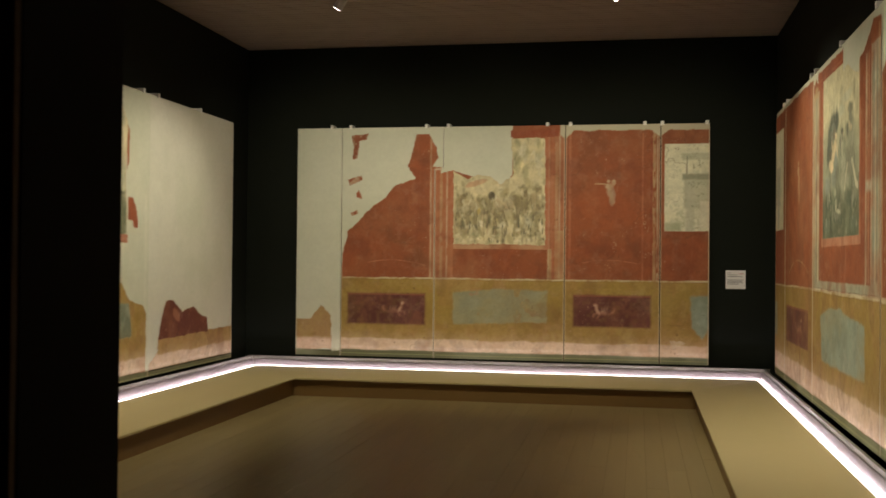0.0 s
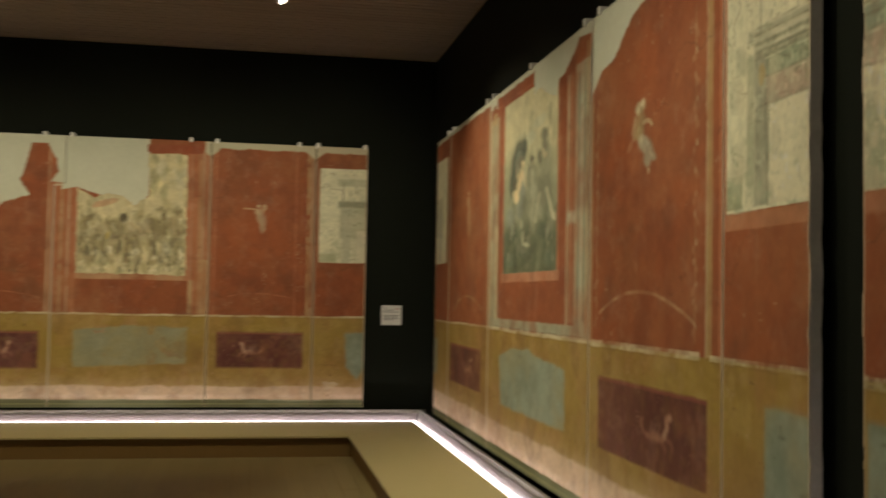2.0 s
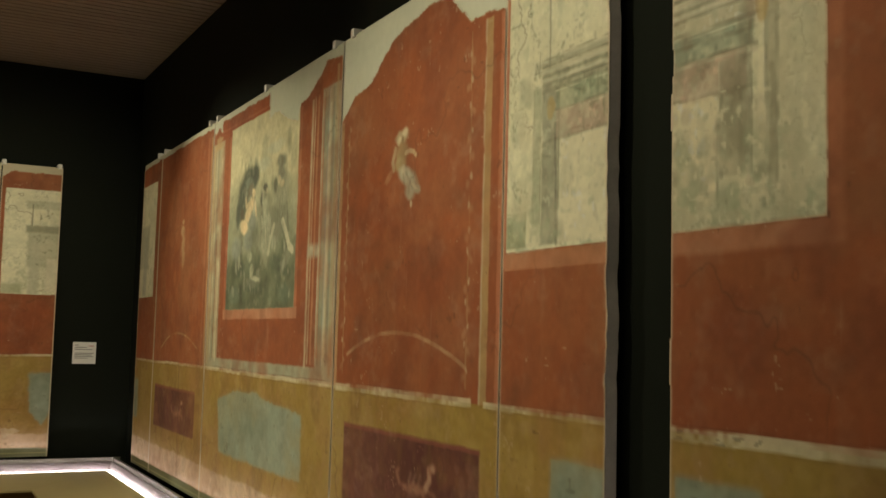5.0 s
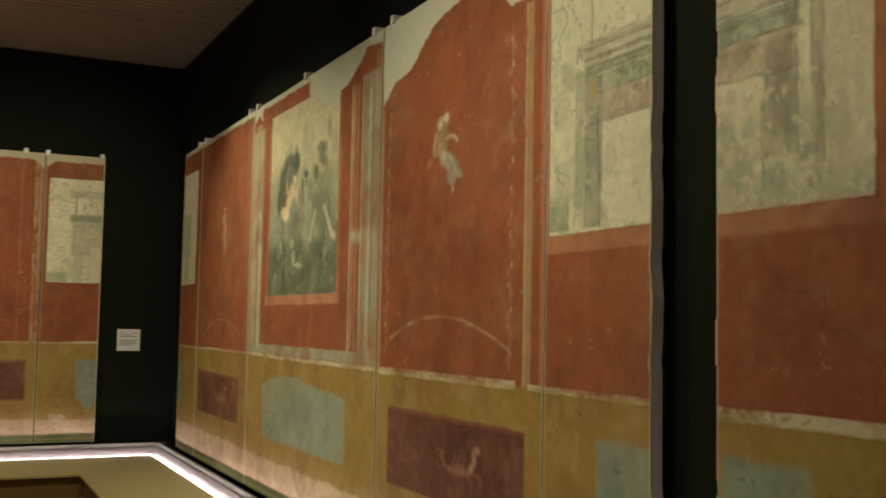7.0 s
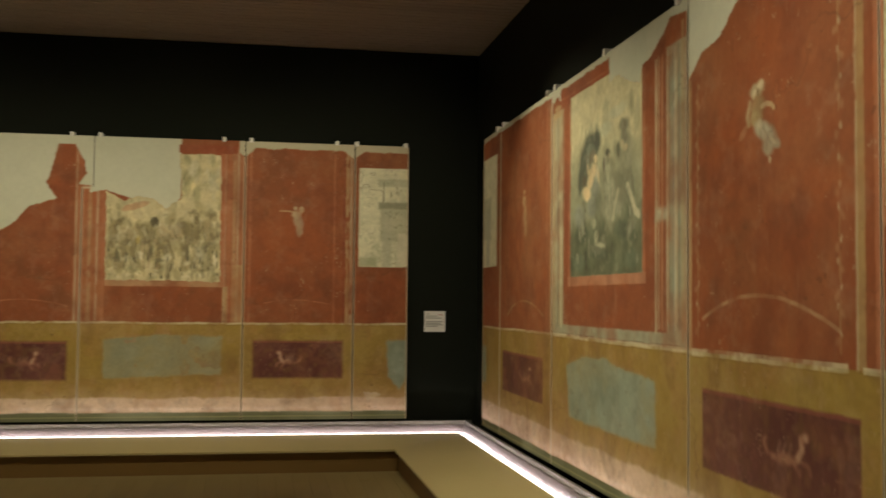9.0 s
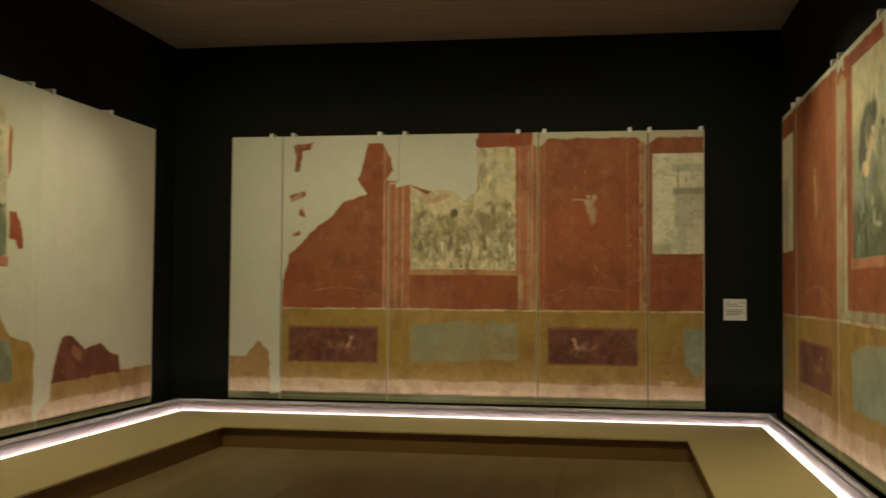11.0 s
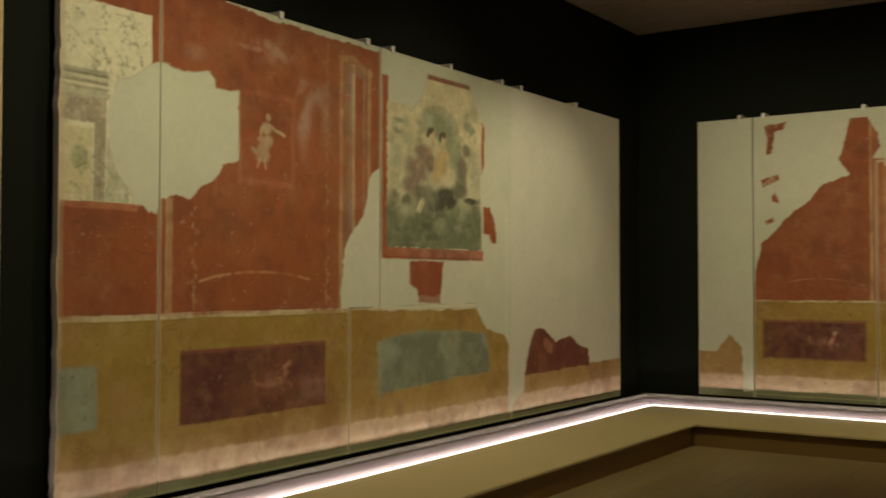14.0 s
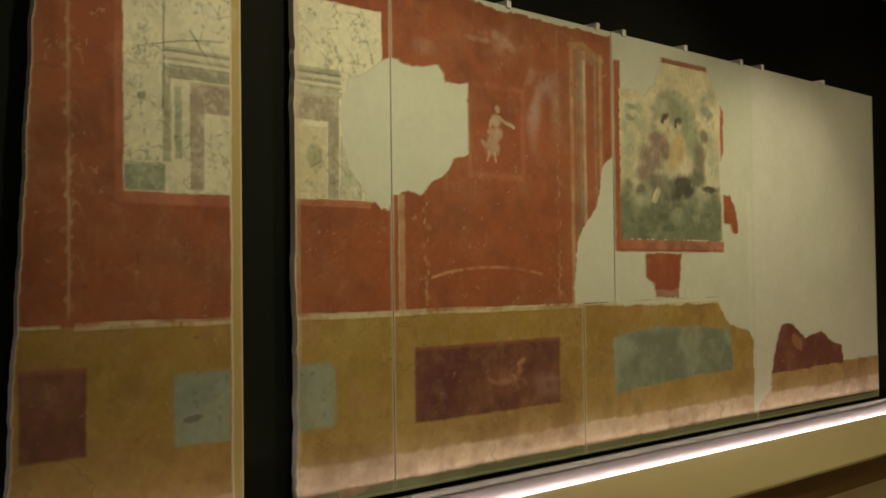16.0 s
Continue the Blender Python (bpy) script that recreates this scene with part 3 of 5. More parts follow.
def cornice(c, mask, u0, u1, z, rise=0.0):
    """The fine mouldings of a painted entablature above z."""
    for dz, width, colour, strength in ((0.000, 0.008, (0.17, 0.16, 0.10), 0.6), (0.016, 0.014, (0.66, 0.62, 0.45), 0.7), (0.032, 0.008, (0.20, 0.19, 0.12), 0.6), (0.052, 0.020, (0.62, 0.58, 0.42), 0.7), (0.070, 0.010, (0.15, 0.14, 0.09), 0.7), (0.082, 0.014, (0.34, 0.33, 0.23), 0.6)):
        worn = np.clip(0.35 + 1.1 * c.noise(0.06) + 0.5 * (c.noise(0.02) - 0.5), 0, 1)
        c.lay(c.line(width, (u0, z + dz), (u1, z + dz + rise)) * mask * worn, colour, strength=strength)


def twigs(c, mask, u0, u1, z0, z1, count):
    for k in range(count):
        u, z = u0 + (u1 - u0) * c.rng.random(), z0 + (z1 - z0) * c.rng.random()
        pts = [(u, z)]
        for s in range(3):
            pts.append((pts[-1][0] + c.rng.normal(0.02, 0.035), pts[-1][1] + c.rng.normal(0.0, 0.04)))
        c.lay(c.line(0.006, *pts) * mask * np.clip(2.0 * c.noise(0.03) - 0.4, 0, 1), DARK, strength=0.45)
        for a, d in pts[1:]:
            c.lay(c.blob(a, d, 0.010 + 0.012 * c.rng.random(), 0.008 + 0.008 * c.rng.random(), c.rng.normal(0, 0.8), 0.6) * mask, (0.20, 0.21, 0.12), strength=0.4)


# ---- back wall, u is x ----
def paint_north():
    c = Canvas(-3.375, 1.612, 11)
    ground(c)
    # pale red pilasters on both sides of the middle picture
    for a, b in ((-1.70, -1.40), (-0.27, -0.04)):
        c.lay(c.rect(a, b, DADO, 3.13, 0.02), (0.42, 0.17, 0.085), K["border"], 0.6)
        for u, w, col in ((a + 0.02, 0.02, CREAM), (a + 0.065, 0.03, PINK), ((a + b) / 2, 0.035, TANLINE), (b - 0.08, 0.02, CREAM), (b - 0.02, 0.03, PINK)):
            stripe(c, u, DADO, 3.10, w, col, 0.45, 0.35)
    stripe(c, -0.235, DADO, 1.73, 0.05, TANLINE, 0.6)
    stripe(c, -0.10, DADO, 1.95, 0.09, TANLINE, 0.55)
    # middle picture
    scene_ = c.poly((-1.40, 2.66), (-1.22, 2.56), (-1.10, 2.62), (-0.94, 2.60), (-0.82, 2.49), (-0.76, 2.56), (-0.67, 2.60), (-0.71, 3.06), (-0.30, 3.055), (-0.285, 1.775), (-1.40, 1.785))
    # lost areas
    lost = c.rect(-2.9, -0.71, DADO + 0.01, 3.3, 0.004) * (1 - c.poly((-2.79, 1.30), (-2.79, 1.65), (-2.72, 1.94), (-2.59, 2.05), (-2.41, 2.24), (-2.24, 2.35), (-2.13, 2.49), (-1.87, 2.57), (-1.97, 2.72), (-1.86, 3.12), (-1.70, 3.12), (-1.66, 3.03), (-1.61, 2.95), (-1.59, 2.83), (-1.66, 2.72), (-1.54, 2.71), (-1.56, 2.64), (-1.40, 2.67), (-0.60, 2.40), (-0.60, 1.30)))
    lost = np.maximum(lost, c.rect(-0.95, -0.69, 2.6, 3.3, 0.004)) * (1 - scene_)
    c.lay(lost, INFILL, K["plaster_infill"])
    c.lay(c.rect(-0.71, -0.13, 3.07, 3.15), (0.27, 0.065, 0.03), K["border"])
    c.lay(c.rect(-1.40, -0.245, 1.725, 1.785), (0.50, 0.30, 0.17), K["border"], 0.8)
    c.lay(c.rect(-0.30, -0.245, 1.73, 3.07), PINK, K["border"], 0.8)
    c.lay(scene_, (0.56, 0.49, 0.29), K["picture"])
    brushwork(c, scene_, -1.4, -0.3, 1.8, 2.55, [(0.33, 0.27, 0.13), (0.42, 0.35, 0.19), (0.24, 0.20, 0.10), (0.50, 0.43, 0.26)], 150, 0.045)
    tones = [(0.26, 0.21, 0.105), (0.36, 0.29, 0.16), (0.30, 0.255, 0.135), (0.42, 0.33, 0.19)]
    for k, (u, z, r, h) in enumerate(((-1.31, 2.24, 0.07, 0.13), (-1.16, 2.22, 0.12, 0.10), (-0.98, 2.25, 0.10, 0.13), (-0.76, 2.26, 0.17, 0.10), (-0.58, 2.27, 0.09, 0.15), (-0.40, 2.26, 0.08, 0.20))):
        dab(c, scene_, tones[k % 4], 0.8, (u, z, r, h, 0.2), (u + 0.5 * r, z + h * 0.8, 0.05, 0.05, 0.3), (u - 0.6 * r, z + 0.3 * h, 0.05, 0.08, 0.0))
        dab(c, scene_, (0.16, 0.135, 0.07), 0.6, (u + 0.6 * r, z + h, 0.03, 0.035, 0.0), (u - 0.3 * r, z - 0.6 * h, 0.05, 0.04, 0.4))
        folds(c, c.blob(u, z, r * 1.2, h * 1.2) * scene_, (0.14, 0.12, 0.065), 0.5, u, z, r, h * 0.8, 0.03, 3)
        for s in (-0.7, -0.2, 0.45, 0.8):
            a, v = u + s * r + c.rng.normal(0, 0.012), c.rng.normal(0, 0.025)
            c.lay(c.line(0.022 + 0.012 * c.rng.random(), (a, z - 0.5 * h), (a + v, 2.02), (a + v * 0.2 + 0.012, 1.885 + 0.03 * c.rng.random())) * scene_, tones[(k + 1) % 4], strength=0.75)
            c.lay(c.line(0.012, (a + 0.015, z - 0.6 * h), (a + v + 0.015, 2.0)) * scene_, (0.14, 0.12, 0.065), strength=0.55)
    dab(c, scene_, (0.12, 0.11, 0.065), 0.7, (-1.28, 2.02, 0.03, 0.09, 0.2), (-0.97, 2.07, 0.03, 0.08, -0.2), (-0.88, 1.99, 0.06, 0.025, 0.0), (-1.12, 1.99, 0.025, 0.05, 0.5), (-0.62, 2.06, 0.025, 0.11, 0.1))
    dab(c, scene_, (0.62, 0.57, 0.40), 0.7, (-1.06, 2.03, 0.03, 0.06, 0.3), (-0.80, 2.02, 0.05, 0.05, 0.0), (-0.49, 2.06, 0.045, 0.09, 0.3), (-1.20, 2.00, 0.03, 0.05, 0.0), (-0.34, 2.0, 0.03, 0.08, 0.0))
    dab(c, scene_, (0.55, 0.40, 0.10), 0.6, (-1.09, 2.18, 0.025, 0.05, 0.0))
    for k in range(30):
        dab(c, scene_, (0.14, 0.12, 0.065), 0.45, (-1.36 + 1.02 * c.rng.random(), 2.05 + 0.42 * c.rng.random(), 0.010 + 0.016 * c.rng.random(), 0.02 + 0.03 * c.rng.random(), c.rng.normal(0, 0.7)))
        dab(c, scene_, (0.60, 0.54, 0.36), 0.45, (-1.36 + 1.02 * c.rng.random(), 1.92 + 0.5 * c.rng.random(), 0.010 + 0.016 * c.rng.random(), 0.02 + 0.04 * c.rng.random(), c.rng.normal(0, 0.5)))
    c.lay(c.blob(-0.93, 2.36, 0.045, 0.06) * scene_, (0.07, 0.06, 0.04), strength=0.8)
    c.lay(c.blob(-1.12, 2.52, 0.16, 0.035, 0.3) * scene_, PINK, strength=0.5)
    brushwork(c, scene_ * (c.Z > 2.55), -0.7, -0.3, 2.6, 3.0, [(0.62, 0.54, 0.30), (0.30, 0.28, 0.15), (0.56, 0.52, 0.36)], 40, 0.04, 2.4)
    brushwork(c, scene_, -1.4, -0.3, 1.8, 1.9, [(0.60, 0.54, 0.36), (0.36, 0.35, 0.2)], 30, 0.03, 0.5)
    weave(c, scene_, 0.08, 0.25)
    low = scene_ * (c.Z < 2.50)
    mottle(c, low, (0.17, 0.14, 0.08), 0.06, 0.33, 0.55, 1.7)
    mottle(c, low, (0.58, 0.52, 0.35), 0.05, 0.30, 0.5, 1.6)
    mottle(c, low * (c.Z < 2.15), (0.08, 0.075, 0.045), 0.028, 0.34, 0.75, 3.0)
    mottle(c, scene_ * (c.Z > 2.5), (0.26, 0.23, 0.13), 0.03, 0.30, 0.5, 2.6)
    # small red remains on the filled part
    for pts in (((-2.68, 3.12), (-2.46, 3.13), (-2.50, 3.04), (-2.58, 3.04), (-2.60, 2.83), (-2.66, 2.82), (-2.65, 2.96), (-2.68, 3.05)), ((-2.72, 2.57), (-2.56, 2.62), (-2.54, 2.56), (-2.69, 2.50)),
                ((-2.58, 2.43), (-2.55, 2.38), (-2.55, 2.33), (-2.61, 2.35), (-2.62, 2.40)), ((-2.69, 2.15), (-2.61, 2.19), (-2.59, 2.15), (-2.67, 2.12))):
        m = c.poly(*pts)
        c.lay(m, (0.27, 0.075, 0.035), K["red_field"])
        c.lay(m * np.clip((c.noise(0.03) - 0.6) * 5, 0, 1), CREAM, strength=0.5)
    # right half: red field with a pale shape, striped pilaster, view
    c.lay((c.Zd > 3.135 - 0.10 * np.clip(1 - np.abs(c.U + 0.06) / 0.10, 0, 1) - 0.08 * np.clip(1 - np.abs(c.U - 1.05) / 0.10, 0, 1)).astype(float) * (c.U > -0.12), (0.50, 0.44, 0.31), K["plaster_infill"])
    for u, w, col in ((0.00, 0.03, PINK), (0.85, 0.02, PINK), (0.985, 0.035, TANLINE), (1.02, 0.016, CREAM), (0.95, 0.02, (0.22, 0.05, 0.03))):
        stripe(c, u, DADO, 3.10, w, col, 0.6, 0.4)
    c.lay(c.line(0.016, (0.30, 2.505), (0.38, 2.505), (0.45, 2.495)), (0.50, 0.38, 0.22), strength=0.7)
    dab(c, 1.0, (0.56, 0.49, 0.32), 0.9, (0.455, 2.540, 0.028, 0.028, 0.0), (0.47, 2.475, 0.060, 0.050, 0.2), (0.515, 2.520, 0.028, 0.045, 0.3))
    dab(c, 1.0, (0.50, 0.46, 0.32), 0.9, (0.475, 2.400, 0.055, 0.075, 0.0), (0.490, 2.310, 0.045, 0.085, 0.1))
    dab(c, 1.0, GREY, 0.6, (0.515, 2.400, 0.025, 0.09, 0.1))
    curve(c, PINK, 0.012, (0.16, 1.57), (0.47, 1.605), (0.82, 1.56), strength=0.8)
    curve(c, PINK, 0.012, (-2.46, 1.55), (-2.12, 1.585), (-1.74, 1.52), strength=0.8)
    m = c.rect(1.10, 1.7, 1.95, 2.97)
    view(c, m)
    c.lay(c.rect(1.32, 1.7, 2.22, 2.60, 0.03) * m, (0.36, 0.34, 0.23), strength=0.7)
    c.lay(c.rect(1.30, 1.7, 2.55, 2.62, 0.02) * m, (0.24, 0.24, 0.16), strength=0.8)
    c.lay(c.rect(1.30, 1.62, 2.78, 2.86, 0.02) * m, (0.34, 0.33, 0.22), strength=0.6)
    c.lay(c.rect(1.34, 1.44, 1.95, 2.55, 0.03) * m, (0.42, 0.40, 0.29), strength=0.7)
    c.lay(c.rect(1.10, 1.28, 1.95, 2.05, 0.03) * m, (0.33, 0.33, 0.20), strength=0.7)
    c.lay(c.rect(1.50, 1.7, 1.98, 2.30, 0.02) * m, (0.60, 0.55, 0.40), strength=0.8)
    c.lay(c.line(0.012, (1.355, 2.62), (1.355, 2.82)) * m, DARK, strength=0.7)
    twigs(c, m, 1.3, 1.5, 2.2, 2.8, 10)
    # dado
    dado_line(c, -2.80, 1.62)
    purple(c, -2.71, -1.74, 0.80, 1.175, 1, 0.035)
    purple(c, 0.05, 0.95, 0.815, 1.19, -1, 0.035)
    blue(c, c.poly((-1.40, 1.20), (-0.86, 1.25), (-0.26, 1.23), (-0.26, 0.85), (-1.39, 0.82)) * np.clip(0.25 + 0.55 * c.cloud(0.3), 0, 0.72))
    blue(c, c.poly((1.40, 1.19), (1.62, 1.20), (1.62, 0.83), (1.53, 0.69), (1.43, 0.83)))
    foot(c)
    c.lay(c.poly((1.17, 0.68), (1.37, 0.65), (1.21, 0.58)), (0.60, 0.50, 0.36), strength=0.7)
    # the filled panel with its one ochre remnant
    m = (c.U < -2.80) * 1.0
    c.lay(m, INFILL, K["plaster_infill"])
    rem = c.poly((-3.38, 0.85), (-3.19, 0.84), (-3.06, 1.02), (-2.92, 0.89), (-2.92, 0.48), (-3.36, 0.47))
    c.lay(rem, (0.36, 0.235, 0.10), K["yellow_dado"])
    c.lay(rem * np.clip((0.64 - c.Zd) / 0.05, 0, 1), FADED, K["faded_plaster"])
    c.lay((c.Zd < 0.455) * m, BOARD, K["base_board"])
    c.lay(c.line(0.012, (-3.37, 0.465), (-2.92, 0.462)), (0.03, 0.025, 0.015), strength=0.9)
    stain_and_lip_shadow(c)
    jog = np.where(c.Z > 2.69, -1.525, -1.63)
    return c, [c.U < -2.80, (c.U >= -2.80) & (c.U < jog), (c.U >= jog) & (c.U < -0.06), (c.U >= -0.06) & (c.U < 1.05), c.U >= 1.05]


# ---- right wall, u is y ----
def paint_east():
    c = Canvas(2.15, 9.55, 23, 0.006, 0.014, 0.0064)
    ground(c)
    # far end: view and slim red field
    m = c.rect(8.95, 9.7, 1.935, 2.985)
    view(c, m)
    c.lay(c.rect(9.2, 9.7, 2.2, 2.6, 0.03) * m, (0.36, 0.35, 0.25), strength=0.7)
    c.lay(c.rect(9.25, 9.4, 1.95, 2.5, 0.03) * m, GREY, strength=0.7)
    stripe(c, 8.83, DADO, 3.1, 0.03, TANLINE, 0.6)
    stripe(c, 8.74, DADO, 3.1, 0.03, PINK, 0.5, 0.3)
    stripe(c, 7.22, DADO, 3.1, 0.04, PINK, 0.5)
    stripe(c, 7.13, DADO, 3.1, 0.03, TANLINE, 0.7)
    dab(c, 1.0, (0.50, 0.36, 0.20), 0.75, (7.93, 2.52, 0.05, 0.03, 0.0), (7.93, 2.44, 0.08, 0.06, 0.2), (7.90, 2.33, 0.07, 0.09, 0.1), (7.88, 2.22, 0.06, 0.09, 0.2))
    curve(c, TANLINE, 0.014, (8.51, 1.49), (7.96, 1.615), (7.32, 1.50), strength=0.7)
    # framed middle picture
    c.lay(c.rect(7.07, 6.78, 1.37, 3.02, 0.012), (0.42, 0.39, 0.25), K["border"])
    c.lay(c.rect(4.82, 4.55, 1.37, 3.0, 0.012), (0.36, 0.35, 0.24), K["border"])
    c.lay(c.rect(7.07, 4.55, 1.375, 1.445, 0.012), (0.34, 0.34, 0.24), K["border"])
    for u, w, col, z0, z1 in ((7.03, 0.03, TANLINE, 1.4, 3.0), (6.93, 0.05, GREEN, 1.42, 3.0), (6.90, 0.025, (0.14, 0.06, 0.03), 1.44, 2.30), (6.83, 0.03, CREAM, 1.42, 2.9), (4.75, 0.05, GREEN, 1.5, 2.95), (4.69, 0.02, CREAM, 1.5, 2.9), (4.60, 0.03, (0.40, 0.30, 0.16), 1.4, 3.1), (4.64, 0.025, GREEN, 1.5, 2.9), (4.795, 0.022, (0.36, 0.15, 0.08), 1.5, 2.95), (4.72, 0.02, (0.24, 0.30, 0.27), 1.45, 3.0), (4.66, 0.012, (0.20, 0.17, 0.11), 1.45, 3.0)):
        stripe(c, u, z0, z1, w, col, 0.65, 0.15)
    c.lay(c.rect(4.99, 4.96, 1.44, 2.97), CREAM, K["border"], 0.7)
    c.lay(c.rect(4.96, 4.83, 1.50, 2.05), RED, K["red_field"])
    c.lay(c.rect(4.99, 4.80, 2.06, 2.13, 0.03), (0.44, 0.44, 0.32), K["border"], 0.8)
    c.lay(c.rect(5.19, 5.145, 1.72, 2.97) + c.rect(6.66, 6.605, 1.72, 3.02), PINK, K["border"], 0.7)
    c.lay(c.rect(6.66, 5.14, 1.72, 1.785), (0.50, 0.25, 0.15), K["border"], 0.85)
    c.lay(c.rect(6.88, 5.80, 3.035, 3.15), (0.29, 0.07, 0.03), K["border"])
    c.lay(c.rect(6.88, 5.80, 3.08, 3.095), PINK, strength=0.6)
    pic = c.rect(6.605, 5.19, 1.785, 3.06)
    c.lay(pic, (0.54, 0.49, 0.30), K["picture"])
    c.lay(pic * np.clip((2.72 - c.Zd + 0.3 * (c.cloud(0.4) - 0.5)) / 0.30, 0, 1), (0.255, 0.265, 0.170), strength=0.92)
    c.lay(pic * np.clip((2.24 - c.Zd + 0.2 * (c.cloud(0.3) - 0.5)) / 0.20, 0, 1), (0.105, 0.115, 0.068), strength=0.95)
    brushwork(c, pic, 6.55, 5.25, 2.15, 2.80, [(0.16, 0.17, 0.11), (0.33, 0.33, 0.22), (0.24, 0.25, 0.16)], 60, 0.06, 2.0, 0.4)
    brushwork(c, pic, 6.55, 5.25, 1.82, 2.20, [(0.075, 0.085, 0.05), (0.19, 0.205, 0.125), (0.13, 0.15, 0.095)], 60, 0.07, 1.2, 0.45)
    dab(c, pic, (0.42, 0.44, 0.32), 0.6, (5.62, 2.80, 0.22, 0.05, 0.0), (5.85, 2.72, 0.18, 0.06, 0.0))
    # dark veil
    dab(c, pic, (0.075, 0.085, 0.06), 0.92, (6.13, 2.66, 0.20, 0.10, 0.15), (6.28, 2.55, 0.15, 0.16, 0.1), (6.38, 2.44, 0.07, 0.12, 0.0), (6.02, 2.67, 0.10, 0.085, 0.0))
    dab(c, pic, (0.20, 0.23, 0.17), 0.6, (6.16, 2.63, 0.10, 0.05, 0.1))
    dab(c, pic, (0.10, 0.075, 0.045), 0.85, (6.11, 2.57, 0.08, 0.055, 0.1), (6.28, 2.42, 0.06, 0.07, 0.0))
    # pale seated form
    dab(c, pic, (0.64, 0.50, 0.29), 0.95, (6.045, 2.555, 0.050, 0.036, 0.0), (6.075, 2.480, 0.075, 0.055, -0.3), (6.145, 2.415, 0.080, 0.060, -0.4), (6.235, 2.335, 0.105, 0.060, 0.3), soft=0.3)
    c.lay(c.line(0.032, (6.12, 2.49), (6.20, 2.475), (6.215, 2.53)) * pic, (0.58, 0.45, 0.26), strength=0.8)
    c.lay(c.line(0.030, (6.02, 2.50), (5.985, 2.43), (5.98, 2.40)) * pic, (0.60, 0.46, 0.27), strength=0.8)
    dab(c, pic, (0.23, 0.25, 0.20), 0.85, (6.05, 2.35, 0.09, 0.09, -0.3), (6.12, 2.24, 0.12, 0.08, 0.0), (6.40, 2.20, 0.14, 0.10, 0.0))
    # grey upright forms
    dab(c, pic, (0.13, 0.135, 0.09), 0.65, (5.80, 2.42, 0.19, 0.17, 0.0), (5.47, 2.46, 0.20, 0.20, 0.0), (5.62, 2.30, 0.28, 0.14, 0.0), (6.00, 2.26, 0.16, 0.10, 0.0), soft=0.7)
    dab(c, pic, (0.075, 0.07, 0.05), 0.9, (5.80, 2.565, 0.050, 0.036, 0.0), (5.86, 2.49, 0.04, 0.06, 0.0))
    dab(c, pic, (0.43, 0.36, 0.22), 0.75, (5.775, 2.540, 0.028, 0.028, 0.0))
    dab(c, pic, (0.345, 0.34, 0.23), 0.9, (5.79, 2.44, 0.08, 0.07, 0.1), (5.76, 2.33, 0.11, 0.10, 0.1), (5.80, 2.20, 0.12, 0.09, 0.0))
    folds(c, c.blob(5.78, 2.32, 0.15, 0.22) * pic, (0.15, 0.16, 0.11), 0.65, 5.79, 2.30, 0.10, 0.14, -0.04, 6)
    folds(c, c.blob(5.78, 2.30, 0.15, 0.22) * pic, (0.56, 0.54, 0.40), 0.6, 5.76, 2.28, 0.10, 0.12, -0.05, 5)
    dab(c, pic, (0.105, 0.11, 0.072), 0.85, (5.50, 2.690, 0.115, 0.055, 0.0), (5.49, 2.620, 0.090, 0.055, 0.1), (5.60, 2.55, 0.05, 0.06, 0.0))
    dab(c, pic, (0.46, 0.36, 0.22), 0.75, (5.53, 2.575, 0.045, 0.030, 0.2), (5.47, 2.545, 0.05, 0.025, 0.0))
    dab(c, pic, (0.235, 0.235, 0.155), 0.9, (5.48, 2.46, 0.13, 0.09, 0.0), (5.44, 2.34, 0.14, 0.10, 0.1), (5.56, 2.27, 0.12, 0.08, 0.0))
    folds(c, c.blob(5.47, 2.36, 0.19, 0.20) * pic, (0.12, 0.13, 0.09), 0.65, 5.48, 2.36, 0.14, 0.14, -0.05, 7)
    c.lay(c.line(0.05, (5.44, 2.31), (5.36, 2.22), (5.31, 2.15), (5.25, 2.125)) * pic, (0.52, 0.48, 0.33), strength=0.85)
    c.lay(c.line(0.04, (5.60, 2.30), (5.66, 2.22), (5.70, 2.13)) * pic, (0.45, 0.42, 0.29), strength=0.75)
    # ground and pale cloth below
    dab(c, pic, (0.085, 0.10, 0.065), 0.8, (5.55, 2.06, 0.20, 0.07, 0.1), (5.98, 1.92, 0.22, 0.05, 0.1), (6.30, 2.06, 0.12, 0.07, 0.0), (5.36, 2.02, 0.08, 0.06, 0.0))
    dab(c, pic, (0.45, 0.44, 0.30), 0.7, (6.03, 2.03, 0.05, 0.06, -0.3), (5.94, 1.975, 0.10, 0.022, 0.1), (6.08, 2.13, 0.06, 0.05, 0.0))
    dab(c, pic, (0.16, 0.20, 0.14), 0.6, (5.36, 1.87, 0.16, 0.07, 0.0), (6.40, 1.88, 0.16, 0.07, 0.0))
    brushwork(c, pic, 6.5, 5.25, 1.85, 2.60, [(0.11, 0.125, 0.085), (0.46, 0.45, 0.33)], 40, 0.022, 2.4, 0.4)
    weave(c, pic, 0.12, 0.22)
    weave(c, pic, 0.04, 0.14)
    mottle(c, pic * (c.Z < 2.75), (0.40, 0.41, 0.30), 0.05, 0.26, 0.26, 1.8)
    mottle(c, pic * (c.Z < 2.70), (0.10, 0.105, 0.07), 0.05, 0.26, 0.26, 1.8)
